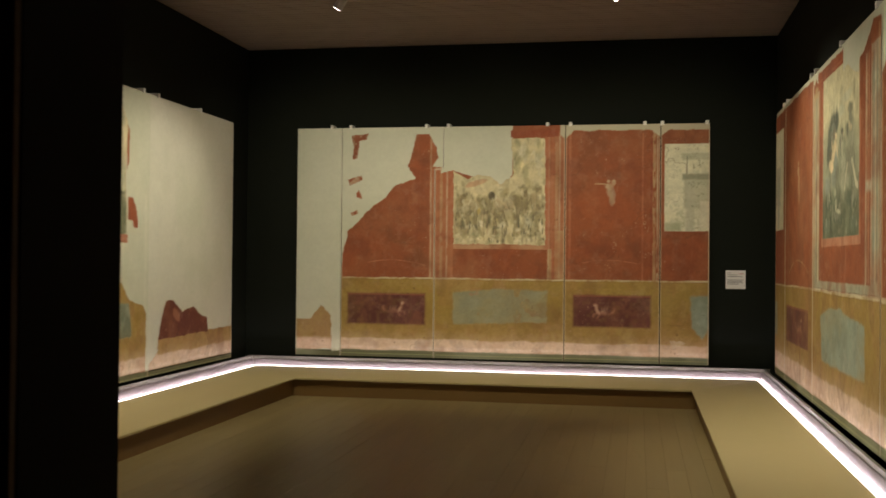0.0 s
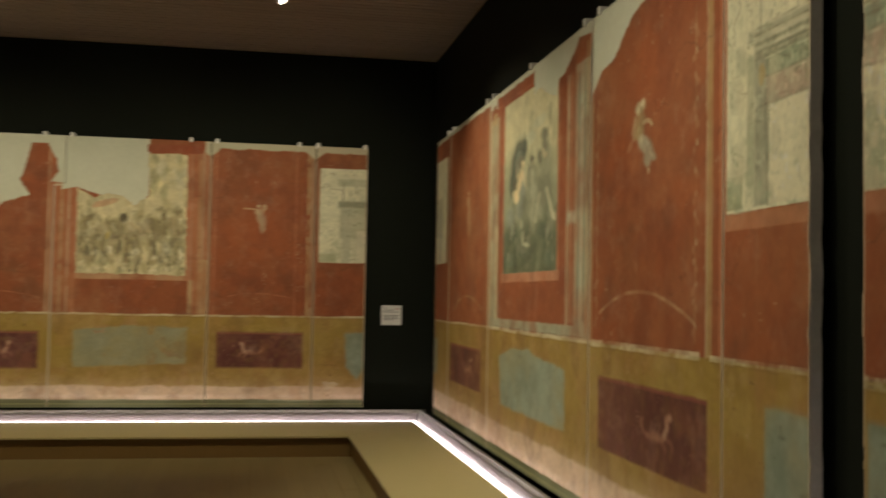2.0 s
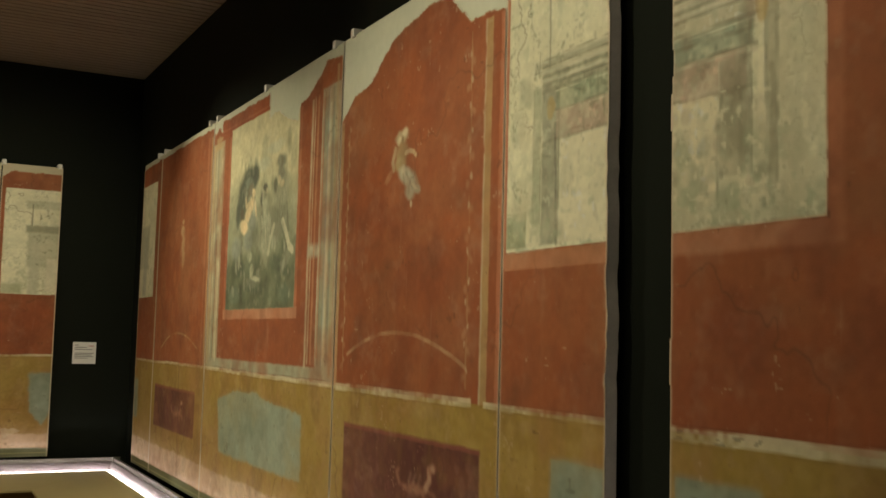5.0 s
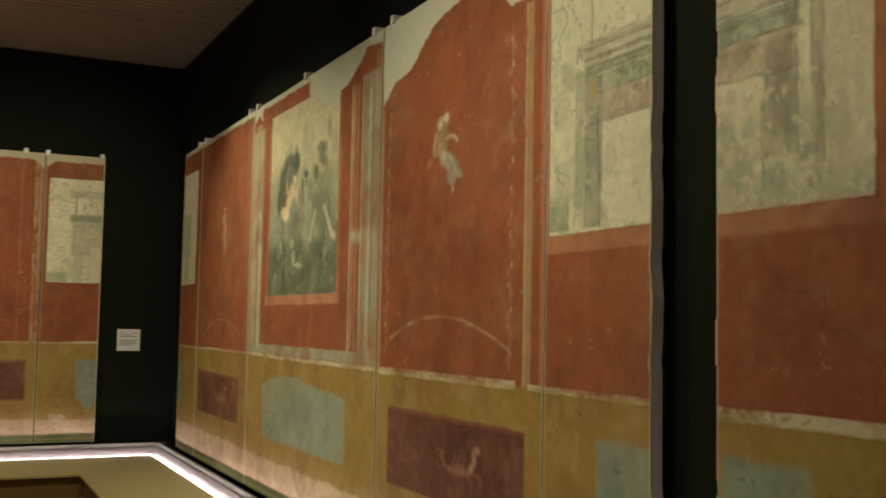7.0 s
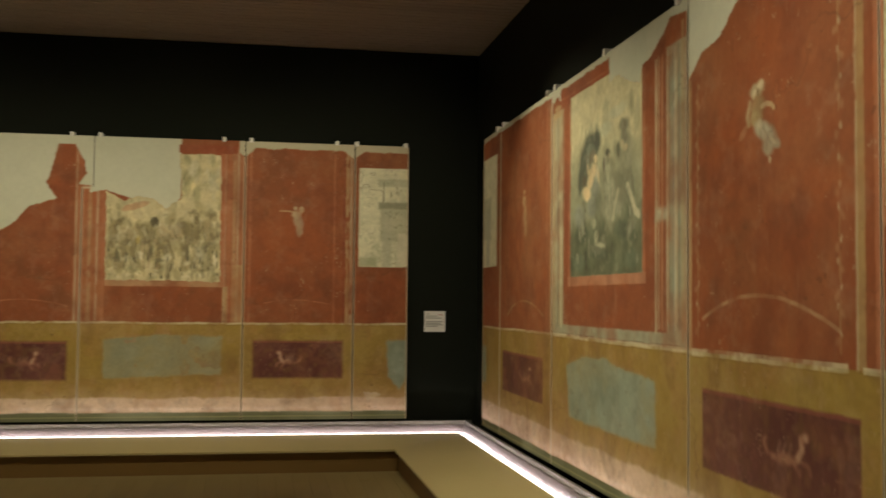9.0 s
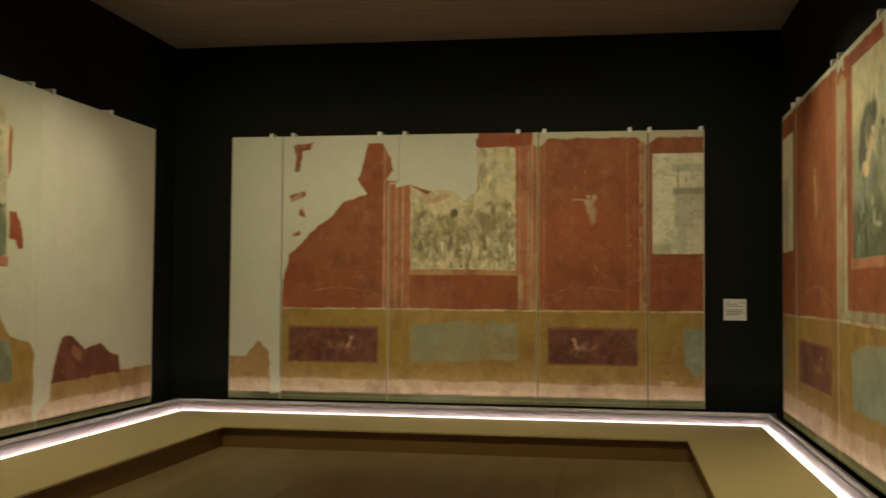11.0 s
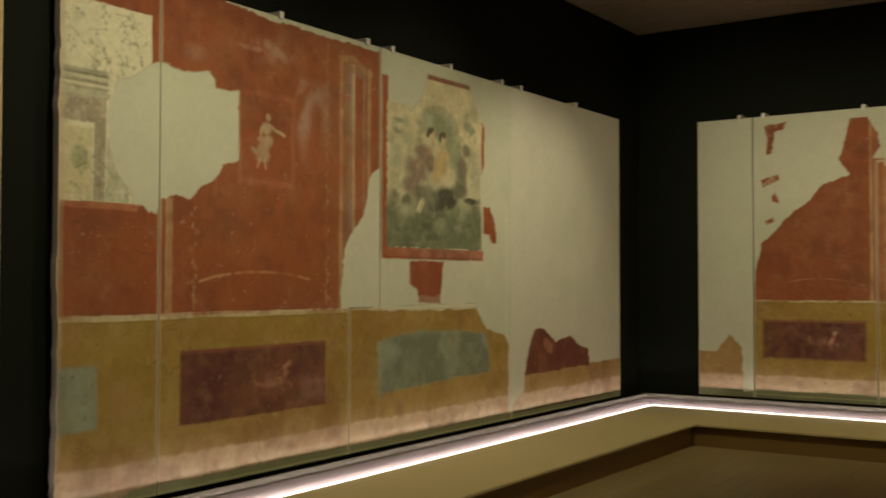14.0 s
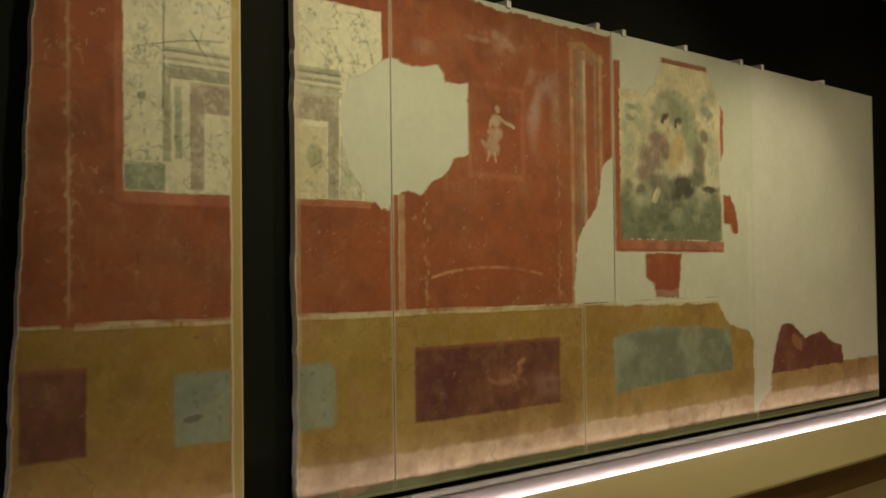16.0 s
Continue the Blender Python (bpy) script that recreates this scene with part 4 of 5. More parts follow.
    for u, w, col in ((4.935, 0.012, CREAM), (4.885, 0.022, (0.46, 0.24, 0.13)), (4.85, 0.010, (0.12, 0.08, 0.05)), (4.81, 0.014, (0.52, 0.48, 0.34)), (4.775, 0.010, (0.16, 0.15, 0.10)), (4.705, 0.012, (0.58, 0.55, 0.42)), (4.645, 0.010, (0.16, 0.16, 0.12)), (4.575, 0.014, (0.42, 0.20, 0.11)), (6.80, 0.012, (0.16, 0.08, 0.05)), (6.97, 0.018, (0.54, 0.50, 0.34)), (7.00, 0.012, (0.18, 0.16, 0.11)), (6.86, 0.016, (0.50, 0.46, 0.31))):
        stripe(c, u, 1.46, 2.98, w, col, 0.7, 0.30)
    # lost plaster over it
    lost = c.poly((5.79, 3.25), (5.77, 3.0), (5.68, 3.02), (5.57, 3.01), (5.40, 2.93), (5.22, 2.90), (5.19, 2.99), (5.05, 3.01), (4.93, 3.06), (4.86, 3.09), (4.78, 3.16), (4.64, 3.15), (4.50, 3.13), (4.5, 3.25))
    lost = np.maximum(lost, (c.Zd > 3.165) * (c.U > 4.5) * 1.0)
    lost = np.maximum(lost, c.poly((7.10, 3.12), (7.02, 3.10), (6.95, 3.13), (6.86, 3.08), (6.84, 3.3), (7.10, 3.3)))
    dab(c, 1.0, (0.44, 0.33, 0.17), 0.85, (6.95, 2.99, 0.13, 0.035, 0.0), (6.93, 3.04, 0.10, 0.03, 0.0))
    lost = np.maximum(lost, c.poly((4.53, 3.25), (4.53, 2.75), (4.43, 2.81), (4.35, 2.86), (4.14, 2.90), (4.04, 2.97), (3.91, 3.05), (3.75, 3.09), (3.50, 3.125), (3.30, 3.10), (3.13, 2.96), (3.02, 2.95), (2.83, 2.93), (2.83, 3.25)))
    c.lay(lost, INFILL, K["plaster_infill"])
    # large red field
    vine(c, 4.41, 1.42, 2.72)
    vine(c, 3.10, 1.42, 2.90)
    stripe(c, 4.50, DADO, 2.75, 0.03, TANLINE, 0.7, 0.2)
    stripe(c, 2.955, DADO, 2.92, 0.05, (0.40, 0.27, 0.12), 0.8)
    stripe(c, 2.985, DADO, 2.92, 0.012, CREAM, 0.6, 0.3)
    stripe(c, 2.855, DADO, 2.92, 0.025, PINK, 0.7)
    # pale floating drapery
    dab(c, 1.0, (0.40, 0.36, 0.23), 0.85, (3.765, 2.560, 0.085, 0.042, 0.0))
    dab(c, 1.0, (0.58, 0.53, 0.36), 0.9, (3.735, 2.572, 0.036, 0.030, 0.0), (3.795, 2.545, 0.026, 0.026, 0.0))
    dab(c, 1.0, (0.22, 0.17, 0.09), 0.8, (3.762, 2.540, 0.018, 0.026, 0.0))
    dab(c, 1.0, (0.36, 0.29, 0.15), 0.85, (3.765, 2.485, 0.085, 0.062, 0.0), (3.775, 2.430, 0.080, 0.040, 0.0))
    c.lay(c.line(0.030, (3.835, 2.510), (3.862, 2.450), (3.850, 2.415)), (0.50, 0.42, 0.25), strength=0.75)
    c.lay(c.line(0.022, (3.72, 2.478), (3.68, 2.484), (3.636, 2.472), (3.612, 2.455)), (0.58, 0.48, 0.30), strength=0.85)
    dab(c, 1.0, (0.43, 0.24, 0.14), 0.5, (3.90, 2.385, 0.07, 0.022, -0.5))
    dab(c, 1.0, (0.42, 0.42, 0.32), 0.9, (3.72, 2.375, 0.095, 0.050, 0.3), (3.655, 2.345, 0.105, 0.055, 0.6))
    dab(c, 1.0, (0.36, 0.36, 0.27), 0.85, (3.665, 2.290, 0.055, 0.045, 0.2), (3.585, 2.295, 0.035, 0.030, 0.4))
    dab(c, 1.0, (0.56, 0.50, 0.35), 0.8, (3.648, 2.235, 0.013, 0.022, 0.0), (3.61, 2.310, 0.045, 0.012, 0.5), (3.74, 2.400, 0.030, 0.030, 0.0))
    folds(c, c.blob(3.68, 2.34, 0.11, 0.09), (0.20, 0.18, 0.11), 0.5, 3.68, 2.34, 0.08, 0.06, -0.05, 6)
    curve(c, (0.46, 0.28, 0.16), 0.018, (4.35, 1.53), (3.75, 1.645), (3.11, 1.51), strength=0.85)
    # near view
    m = c.rect(2.80, 2.10, 1.955, 3.3)
    view(c, m)
    for u0, u1, z0, z1, col, k in ((2.56, 2.45, 1.97, 2.56, (0.36, 0.35, 0.25), 0.8), (2.62, 2.57, 2.05, 2.55, (0.33, 0.34, 0.22), 0.5), (2.56, 2.1, 2.53, 2.61, (0.30, 0.30, 0.21), 0.8), (2.47, 2.1, 2.45, 2.53, (0.23, 0.28, 0.18), 0.7), (2.47, 2.1, 2.345, 2.45, (0.41, 0.28, 0.21), 0.6), (2.62, 2.1, 2.61, 2.65, (0.48, 0.44, 0.30), 0.6), (2.80, 2.66, 1.97, 2.10, (0.30, 0.32, 0.19), 0.7), (2.44, 2.1, 1.97, 2.34, (0.76, 0.70, 0.49), 0.7)):
        panel_paint(c, m, u0, u1, z0, z1, col, k)
    for z in (2.345, 2.45, 2.53, 2.57, 2.61, 2.65):
        c.lay(c.line(0.009, (2.56, z), (2.1, z + 0.008)) * m * np.clip(1.9 * c.noise(0.06) - 0.35, 0, 1), (0.18, 0.17, 0.11), strength=0.55)
    for u, z0 in ((2.56, 2.0), (2.45, 2.0), (2.62, 2.1), (2.30, 2.35), (2.22, 2.35)):
        c.lay(c.line(0.009, (u, z0), (u, 2.55)) * m * np.clip(1.9 * c.noise(0.06) - 0.35, 0, 1), (0.2, 0.19, 0.12), strength=0.45)
    c.lay(c.line(0.014, (2.46, 1.97), (2.475, 2.40)) * m, DARK, strength=0.6)
    c.lay(c.line(0.010, (2.515, 2.55), (2.52, 2.92)) * m, DARK, strength=0.6)
    c.lay(c.blob(2.50, 2.46, 0.03, 0.05), (0.46, 0.30, 0.08), strength=0.5)
    brushwork(c, m, 2.8, 2.4, 2.0, 2.6, [(0.38, 0.37, 0.26), (0.55, 0.50, 0.34)], 40, 0.04, 1.6, 0.35)
    twigs(c, m, 2.8, 2.2, 2.1, 3.1, 16)
    mottle(c, m * np.clip((2.30 - c.Z) / 0.25, 0, 1), (0.30, 0.34, 0.22), 0.05, 0.42, 0.5)
    mottle(c, m * (c.Z < 2.62), (0.20, 0.20, 0.13), 0.020, 0.24, 0.4, 1.6)
    cornice(c, m, 2.56, 2.1, 2.555)
    c.lay(c.rect(2.81, 2.1, 1.885, 1.95), (0.47, 0.22, 0.12), K["border"], 0.8)
    stripe(c, 2.815, 1.9, 3.2, 0.025, PINK, 0.7)
    # dado
    dado_line(c, 9.6, 7.1)
    dado_line(c, 7.1, 4.5, 0.035)
    dado_line(c, 4.5, 3.05, 0.05)
    dado_line(c, 2.95, 2.1, 0.035)
    purple(c, 8.68, 7.33, 0.82, 1.17, -1)
    purple(c, 4.36, 2.97, 0.80, 1.19, -1)
    blue(c, c.poly((6.69, 1.16), (6.32, 1.23), (5.83, 1.25), (5.49, 1.20), (4.99, 1.18), (4.98, 0.80), (6.62, 0.80)))
    blue(c, c.rect(2.47, 2.1, 0.78, 1.215, 0.012))
    blue(c, c.rect(9.7, 9.38, 0.83, 1.18, 0.012))
    foot(c, 0.66, 0.47)
    stain_and_lip_shadow(c)
    return c, [c.U > 8.80, (c.U <= 8.80) & (c.U > 7.09), (c.U <= 7.09) & (c.U > 4.53), (c.U <= 4.53) & (c.U > 2.83), (c.U <= 2.83) & ragged(c, 2.145, 9.7)]


def paint_east_near():
    c = Canvas(0.80, 1.84, 29, 0.0055, 0.0055, 0.006)
    ground(c)
    m = c.rect(1.235, 1.9, 1.955, 3.3)
    view(c, m)
    for u0, u1, z0, z1, col, k in ((1.9, 1.49, 2.60, 2.68, (0.40, 0.38, 0.27), 0.7), (1.9, 1.49, 2.54, 2.60, (0.52, 0.48, 0.33), 0.7), (1.9, 1.49, 2.46, 2.54, (0.24, 0.28, 0.20), 0.7), (1.9, 1.52, 2.335, 2.46, (0.41, 0.27, 0.20), 0.6), (1.63, 1.50, 2.10, 2.44, (0.36, 0.32, 0.22), 0.6), (1.9, 1.635, 2.02, 2.345, (0.78, 0.70, 0.48), 0.75), (1.478, 1.442, 2.18, 2.44, (0.84, 0.77, 0.55), 0.85), (1.44, 1.405, 2.05, 2.60, (0.36, 0.32, 0.21), 0.55), (1.9, 1.24, 1.96, 2.06, (0.42, 0.42, 0.28), 0.45)):
        panel_paint(c, m, u0, u1, z0, z1, col, k)
    for z in (2.345, 2.46, 2.505, 2.545, 2.60, 2.64, 2.685):
        c.lay(c.line(0.012, (1.9, z + 0.01), (1.48, z)) * m * np.clip(1.9 * c.noise(0.06) - 0.35, 0, 1), (0.17, 0.16, 0.10), strength=0.55)
    for u, z0, z1 in ((1.635, 2.04, 2.335), (1.505, 2.1, 2.6), (1.445, 2.15, 2.62), (1.405, 2.05, 3.1), (1.62, 2.1, 2.33), (1.545, 2.1, 2.45)):
        c.lay(c.line(0.016, (u, z0), (u, z1)) * m * np.clip(1.9 * c.noise(0.06) - 0.35, 0, 1), (0.18, 0.17, 0.11), strength=0.55)
    c.lay(c.line(0.012, (1.39, 2.20), (1.36, 2.12), (1.35, 2.04)), CREAM, strength=0.6)
    c.lay(c.blob(1.46, 2.55, 0.03, 0.05), (0.45, 0.29, 0.08), strength=0.6)
    brushwork(c, m, 1.84, 1.24, 1.96, 2.3, [(0.30, 0.31, 0.20), (0.50, 0.45, 0.30)], 40, 0.05, 1.2, 0.35)
    brushwork(c, m, 1.42, 1.24, 1.96, 3.1, [(0.46, 0.42, 0.28), (0.55, 0.49, 0.33)], 40, 0.06, 2.2, 0.35)
    brushwork(c, m, 1.84, 1.48, 2.05, 2.70, [(0.30, 0.22, 0.15), (0.22, 0.24, 0.16), (0.52, 0.47, 0.33)], 60, 0.028, 1.2, 0.30)
    dab(c, m, (0.22, 0.20, 0.13), 0.45, (1.56, 2.27, 0.06, 0.16, 0.0), (1.42, 2.25, 0.020, 0.20, 0.0), (1.46, 2.10, 0.05, 0.03, 0.0), (1.53, 2.50, 0.03, 0.10, 0.0))
    mottle(c, m * np.clip((2.28 - c.Z) / 0.25, 0, 1), (0.33, 0.36, 0.23), 0.045, 0.45, 0.5)
    mottle(c, m * (c.Z < 2.70), (0.22, 0.21, 0.14), 0.020, 0.24, 0.4, 1.6)
    mottle(c, m * (c.Z < 2.35), (0.66, 0.61, 0.42), 0.03, 0.32, 0.6)
    cornice(c, m, 1.47, 1.9, 2.595)
    c.lay(c.rect(1.18, 1.9, 1.885, 1.955, 0.02), (0.47, 0.21, 0.12), K["border"], 0.75)
    c.lay(c.rect(1.18, 1.235, 1.9, 3.3, 0.02), (0.40, 0.14, 0.07), K["border"], 0.8)
    dado_line(c, 0.7, 1.9, 0.055)
    for k in range(5):
        c.lay(c.blob(1.80 - 0.36 * c.rng.random(), DADO + 0.012 * c.rng.normal(), 0.012 + 0.02 * c.rng.random(), 0.006), DARK, strength=0.5)
    blue(c, c.rect(1.46, 1.81, 0.80, 1.235, 0.012))
    purple(c, 0.80, 1.05, 0.80, 1.18)
    stripe(c, 0.98, DADO, 3.1, 0.02, TANLINE, 0.6, 0.2)
    foot(c, 0.64, 0.47)
    stain_and_lip_shadow(c)
    return c, [ragged(c, 0.79, 1.845)]


# ---- left wall, u is y ----
def paint_west():
    c = Canvas(2.962, 9.578, 37, 0.0065, 0.012, 0.0064)
    ground(c)
    # view beside the opening
    m = c.rect(2.9, 3.55, 1.965, 3.0)
    view(c, m)
    for u0, u1, z0, z1, col, k in ((2.9, 3.26, 2.57, 2.64, (0.34, 0.33, 0.23), 0.8), (2.9, 3.26, 2.50, 2.57, (0.46, 0.43, 0.30), 0.7), (2.9, 3.25, 2.37, 2.50, (0.33, 0.26, 0.19), 0.7), (3.18, 3.25, 1.97, 2.40, (0.36, 0.31, 0.22), 0.8), (2.9, 3.17, 1.97, 2.34, (0.60, 0.52, 0.30), 0.7), (3.26, 3.40, 1.97, 2.30, (0.43, 0.43, 0.30), 0.6)):
        panel_paint(c, m, u0, u1, z0, z1, col, k)
    c.lay(c.blob(3.09, 2.19, 0.06, 0.07) * m, (0.24, 0.26, 0.14), strength=0.6)
    twigs(c, m, 3.0, 3.5, 2.65, 2.98, 26)
    twigs(c, m, 3.0, 3.15, 1.98, 2.2, 8)
    cornice(c, m, 2.9, 3.27, 2.545)
    c.lay(c.rect(2.9, 3.46, 1.93, 1.965), PINK, K["border"], 0.8)
    stripe(c, 2.985, 0.5, 3.2, 0.03, (0.50, 0.40, 0.26), 0.6, 0.3)
    # large red field
    for u, w, col, z1 in ((3.685, 0.035, TANLINE, 2.02), (3.66, 0.012, CREAM, 2.02)):
        stripe(c, u, DADO, z1, w, col, 0.7, 0.1)
    vine(c, 3.86, 1.40, 2.03)
    vine(c, 5.01, 1.40, 3.12)
    c.lay(c.rect(4.20, 4.70, 2.14, 2.71, 0.03), (0.40, 0.14, 0.08), strength=0.55)
    c.lay(c.rect(4.23, 4.66, 2.18, 2.68, 0.02), RED, strength=0.9)
    rub = np.clip((c.cloud(0.16) - 0.30) * 3.6, 0, 1)
    c.lay(rub * c.blob(4.78, 2.62, 0.09, 0.34, 0, 0.6), (0.40, 0.27, 0.235), strength=0.8)
    c.lay(rub * c.blob(4.90, 2.76, 0.15, 0.12, 0.5, 0.6), (0.40, 0.26, 0.22), strength=0.75)
    c.lay(rub * c.blob(5.00, 2.60, 0.07, 0.36, 0, 0.7), (0.42, 0.24, 0.17), strength=0.6)
    c.lay(rub * c.blob(4.52, 2.985, 0.14, 0.045, -0.4, 0.6), (0.46, 0.34, 0.28), strength=0.75)
    c.lay(rub * c.blob(4.28, 2.97, 0.16, 0.025, 0, 0.6), (0.46, 0.30, 0.22), strength=0.6)
    c.lay(rub * c.blob(3.86, 2.86, 0.12, 0.06, 0, 0.7), (0.44, 0.28, 0.22), strength=0.55)
    c.lay(rub * c.blob(5.40, 2.6, 0.06, 0.40, 0, 0.7), (0.42, 0.26, 0.20), strength=0.5)
    c.lay(np.clip((c.cloud(0.14) - 0.46) * 4, 0, 1) * c.blob(4.45, 2.98, 0.45, 0.12, 0.1, 0.5), (0.44, 0.24, 0.18), strength=0.55)
    dab(c, 1.0, (0.60, 0.50, 0.32), 0.9, (4.452, 2.562, 0.027, 0.026, 0.0), (4.440, 2.495, 0.048, 0.048, 0.2), (4.400, 2.475, 0.022, 0.040, -0.3))
    c.lay(c.line(0.022, (4.468, 2.516), (4.527, 2.486), (4.565, 2.480), (4.596, 2.466)), (0.60, 0.50, 0.32), strength=0.9)
    dab(c, 1.0, (0.52, 0.43, 0.29), 0.9, (4.445, 2.415, 0.058, 0.050, 0.2), (4.393, 2.425, 0.035, 0.026, 0.4), (4.415, 2.345, 0.060, 0.070, 0.35))
    dab(c, 1.0, (0.44, 0.34, 0.25), 0.9, (4.340, 2.350, 0.040, 0.024, -0.4), (4.385, 2.310, 0.040, 0.040, 0.2))
    c.lay(c.line(0.016, (4.380, 2.30), (4.364, 2.248)) + c.line(0.016, (4.425, 2.30), (4.436, 2.246)), (0.58, 0.48, 0.32), strength=0.85)
    folds(c, c.blob(4.41, 2.36, 0.08, 0.09), (0.24, 0.18, 0.11), 0.5, 4.42, 2.36, 0.06, 0.06, -0.05, 6)
    curve(c, (0.50, 0.27, 0.15), 0.016, (3.90, 1.56), (4.36, 1.615), (4.84, 1.57), strength=0.85)
    c.lay(c.rect(5.13, 5.50, 1.37, 3.10, 0.015), (0.33, 0.10, 0.05), K["border"], 0.6)
    for u, w, col, z0 in ((5.155, 0.035, TANLINE, 1.37), (5.22, 0.06, (0.19, 0.18, 0.115), 1.8), (5.255, 0.03, (0.27, 0.27, 0.24), 1.9), (5.285, 0.03, CREAM, 1.8), (5.34, 0.06, RED, 1.95), (5.455, 0.035, (0.46, 0.34, 0.17), 2.2), (5.40, 0.02, GREEN, 2.0)):
        stripe(c, u, z0, 3.03, w, col, 0.7, 0.25)
    c.lay(c.line(0.045, (5.14, 3.05), (5.28, 3.065), (5.38, 3.02), (5.47, 2.99)) * np.clip(c.noise(0.06) * 1.6, 0, 1), (0.42, 0.30, 0.14), strength=0.75)
    c.lay(c.line(0.04, (5.19, 3.00), (5.33, 2.99), (5.43, 2.95)), (0.21, 0.17, 0.11), strength=0.6)
    lost = c.poly((3.63, 2.77), (3.53, 2.73), (3.44, 2.66), (3.33, 2.62), (3.30, 2.56), (3.26, 2.45), (3.27, 2.25), (3.32, 2.13), (3.44, 2.00), (3.51, 1.95), (3.59, 1.91), (3.62, 2.01), (3.72, 2.04), (3.82, 2.02), (3.89, 2.07), (3.98, 2.12), (4.05, 2.19), (4.08, 2.24), (4.20, 2.28), (4.205, 2.69), (4.03, 2.67), (4.01, 2.73), (3.97, 2.77), (3.88, 2.75), (3.79, 2.74), (3.71, 2.74))
    lost = np.maximum(lost, c.poly((5.60, 2.36), (5.52, 2.33), (5.46, 2.26), (5.43, 2.10), (5.39, 2.0), (5.30, 1.92), (5.19, 1.77), (5.16, 1.51), (5.17, 1.37), (5.60, 1.37)))
    lost = np.maximum(lost, (c.Zd > 3.19 - 0.02 * np.clip((c.U - 4.2) / 0.3, 0, 1)) * (c.U > 4.1) * 1.0)
    # filled stretch with the picture and loose remains
    lost = np.maximum(lost, c.rect(5.59, 9.7, 1.345, 3.3, 0.004) * np.clip((c.Zd > 1.366) + (c.U > 6.86), 0, 1))
    lost = np.maximum(lost, 1 - np.clip(c.poly((5.0, 1.36), (6.85, 1.335), (7.00, 1.17), (7.29, 1.11), (7.35, 1.04), (7.35, 0.4), (5.0, 0.4)) + (c.U < 5.6) + (c.Zd > 1.366), 0, 1))
    c.lay(lost, INFILL, K["plaster_infill"])
    c.lay(lost * (c.U > 7.40), (0.60, 0.585, 0.485))
    # soft shading beside the joint, laid into the plaster colour as a pale band
    c.lay(lost * np.clip(1 - np.abs(c.U - 7.33) / 0.05, 0, 1) * (c.Z < 2.2), (0.64, 0.62, 0.50), strength=0.6)
    c.lay(lost * np.clip((c.cloud(0.5) - 0.45) * 3, 0, 1) * (c.U < 7.40), (0.47, 0.485, 0.36), strength=0.45)
    c.lay(c.rect(5.60, 5.675, 1.72, 3.02), (0.33, 0.10, 0.045), K["red_field"])
    pic = c.poly((5.66, 2.83), (5.85, 2.85), (5.95, 2.80), (6.04, 2.87), (6.09, 2.90), (6.16, 3.08), (6.75, 3.10), (6.86, 2.95), (6.92, 2.89), (6.95, 2.76), (6.90, 2.45), (6.91, 2.16), (6.93, 1.80), (5.66, 1.80))
    c.lay(pic, (0.60, 0.53, 0.33), K["picture"])
    c.lay(pic * np.clip((2.75 - c.Zd + 0.4 * (c.cloud(0.3) - 0.5)) / 0.5, 0, 1), (0.45, 0.43, 0.28), strength=0.7)
    c.lay(pic * np.clip((2.20 - c.Zd + 0.25 * (c.cloud(0.3) - 0.5)) / 0.16, 0, 1), (0.155, 0.175, 0.105), strength=0.95)
    brushwork(c, pic, 5.7, 6.9, 1.82, 2.2, [(0.13, 0.145, 0.085), (0.21, 0.235, 0.15), (0.10, 0.11, 0.065)], 70, 0.07, 0.8, 0.40)
    brushwork(c, pic, 5.7, 6.0, 2.2, 2.75, [(0.38, 0.40, 0.27), (0.56, 0.51, 0.33), (0.31, 0.34, 0.24)], 30, 0.06, 0.8, 0.45)
    brushwork(c, pic, 6.65, 6.9, 2.3, 2.9, [(0.36, 0.36, 0.25), (0.57, 0.50, 0.32), (0.26, 0.27, 0.18)], 24, 0.055, 1.2, 0.45)
    dab(c, pic, (0.20, 0.235, 0.165), 0.75, (5.80, 2.72, 0.09, 0.028, 0.0), (5.78, 2.64, 0.07, 0.025, 0.0), (6.74, 2.765, 0.11, 0.045, -0.2))
    # green grey arch
    dab(c, pic, (0.255, 0.275, 0.165), 0.85, (6.24, 2.75, 0.21, 0.13, 0.1), (6.40, 2.70, 0.17, 0.16, 0.0), (6.52, 2.58, 0.12, 0.20, 0.2))
    for k in range(15):
        a = math.radians(195 - 15 * k)
        dab(c, pic, (0.15, 0.165, 0.10), 0.42, (6.33 + 0.29 * math.cos(a) + c.rng.normal(0, 0.01), 2.60 + 0.27 * math.sin(a), 0.06, 0.045, c.rng.normal(0, 0.5)), soft=0.8)
    dab(c, pic, (0.44, 0.44, 0.30), 0.6, (6.16, 2.76, 0.09, 0.06, 0.2))
    dab(c, pic, (0.26, 0.29, 0.19), 0.7, (6.46, 2.78, 0.04, 0.10, 0.3), (6.57, 2.50, 0.04, 0.16, -0.1))
    # two clothed forms side by side
    dab(c, pic, (0.27, 0.195, 0.145), 0.95, (6.11, 2.50, 0.14, 0.085, -0.25), (6.03, 2.38, 0.17, 0.11, -0.2), (5.96, 2.27, 0.14, 0.09, 0.0), (6.20, 2.44, 0.08, 0.09, 0.0))
    dab(c, pic, (0.42, 0.25, 0.17), 0.6, (6.19, 2.53, 0.05, 0.05, 0.0), (6.02, 2.42, 0.06, 0.05, 0.3))
    folds(c, c.blob(6.05, 2.38, 0.20, 0.17) * pic, (0.19, 0.15, 0.11), 0.6, 6.06, 2.38, 0.14, 0.12, -0.08, 7)
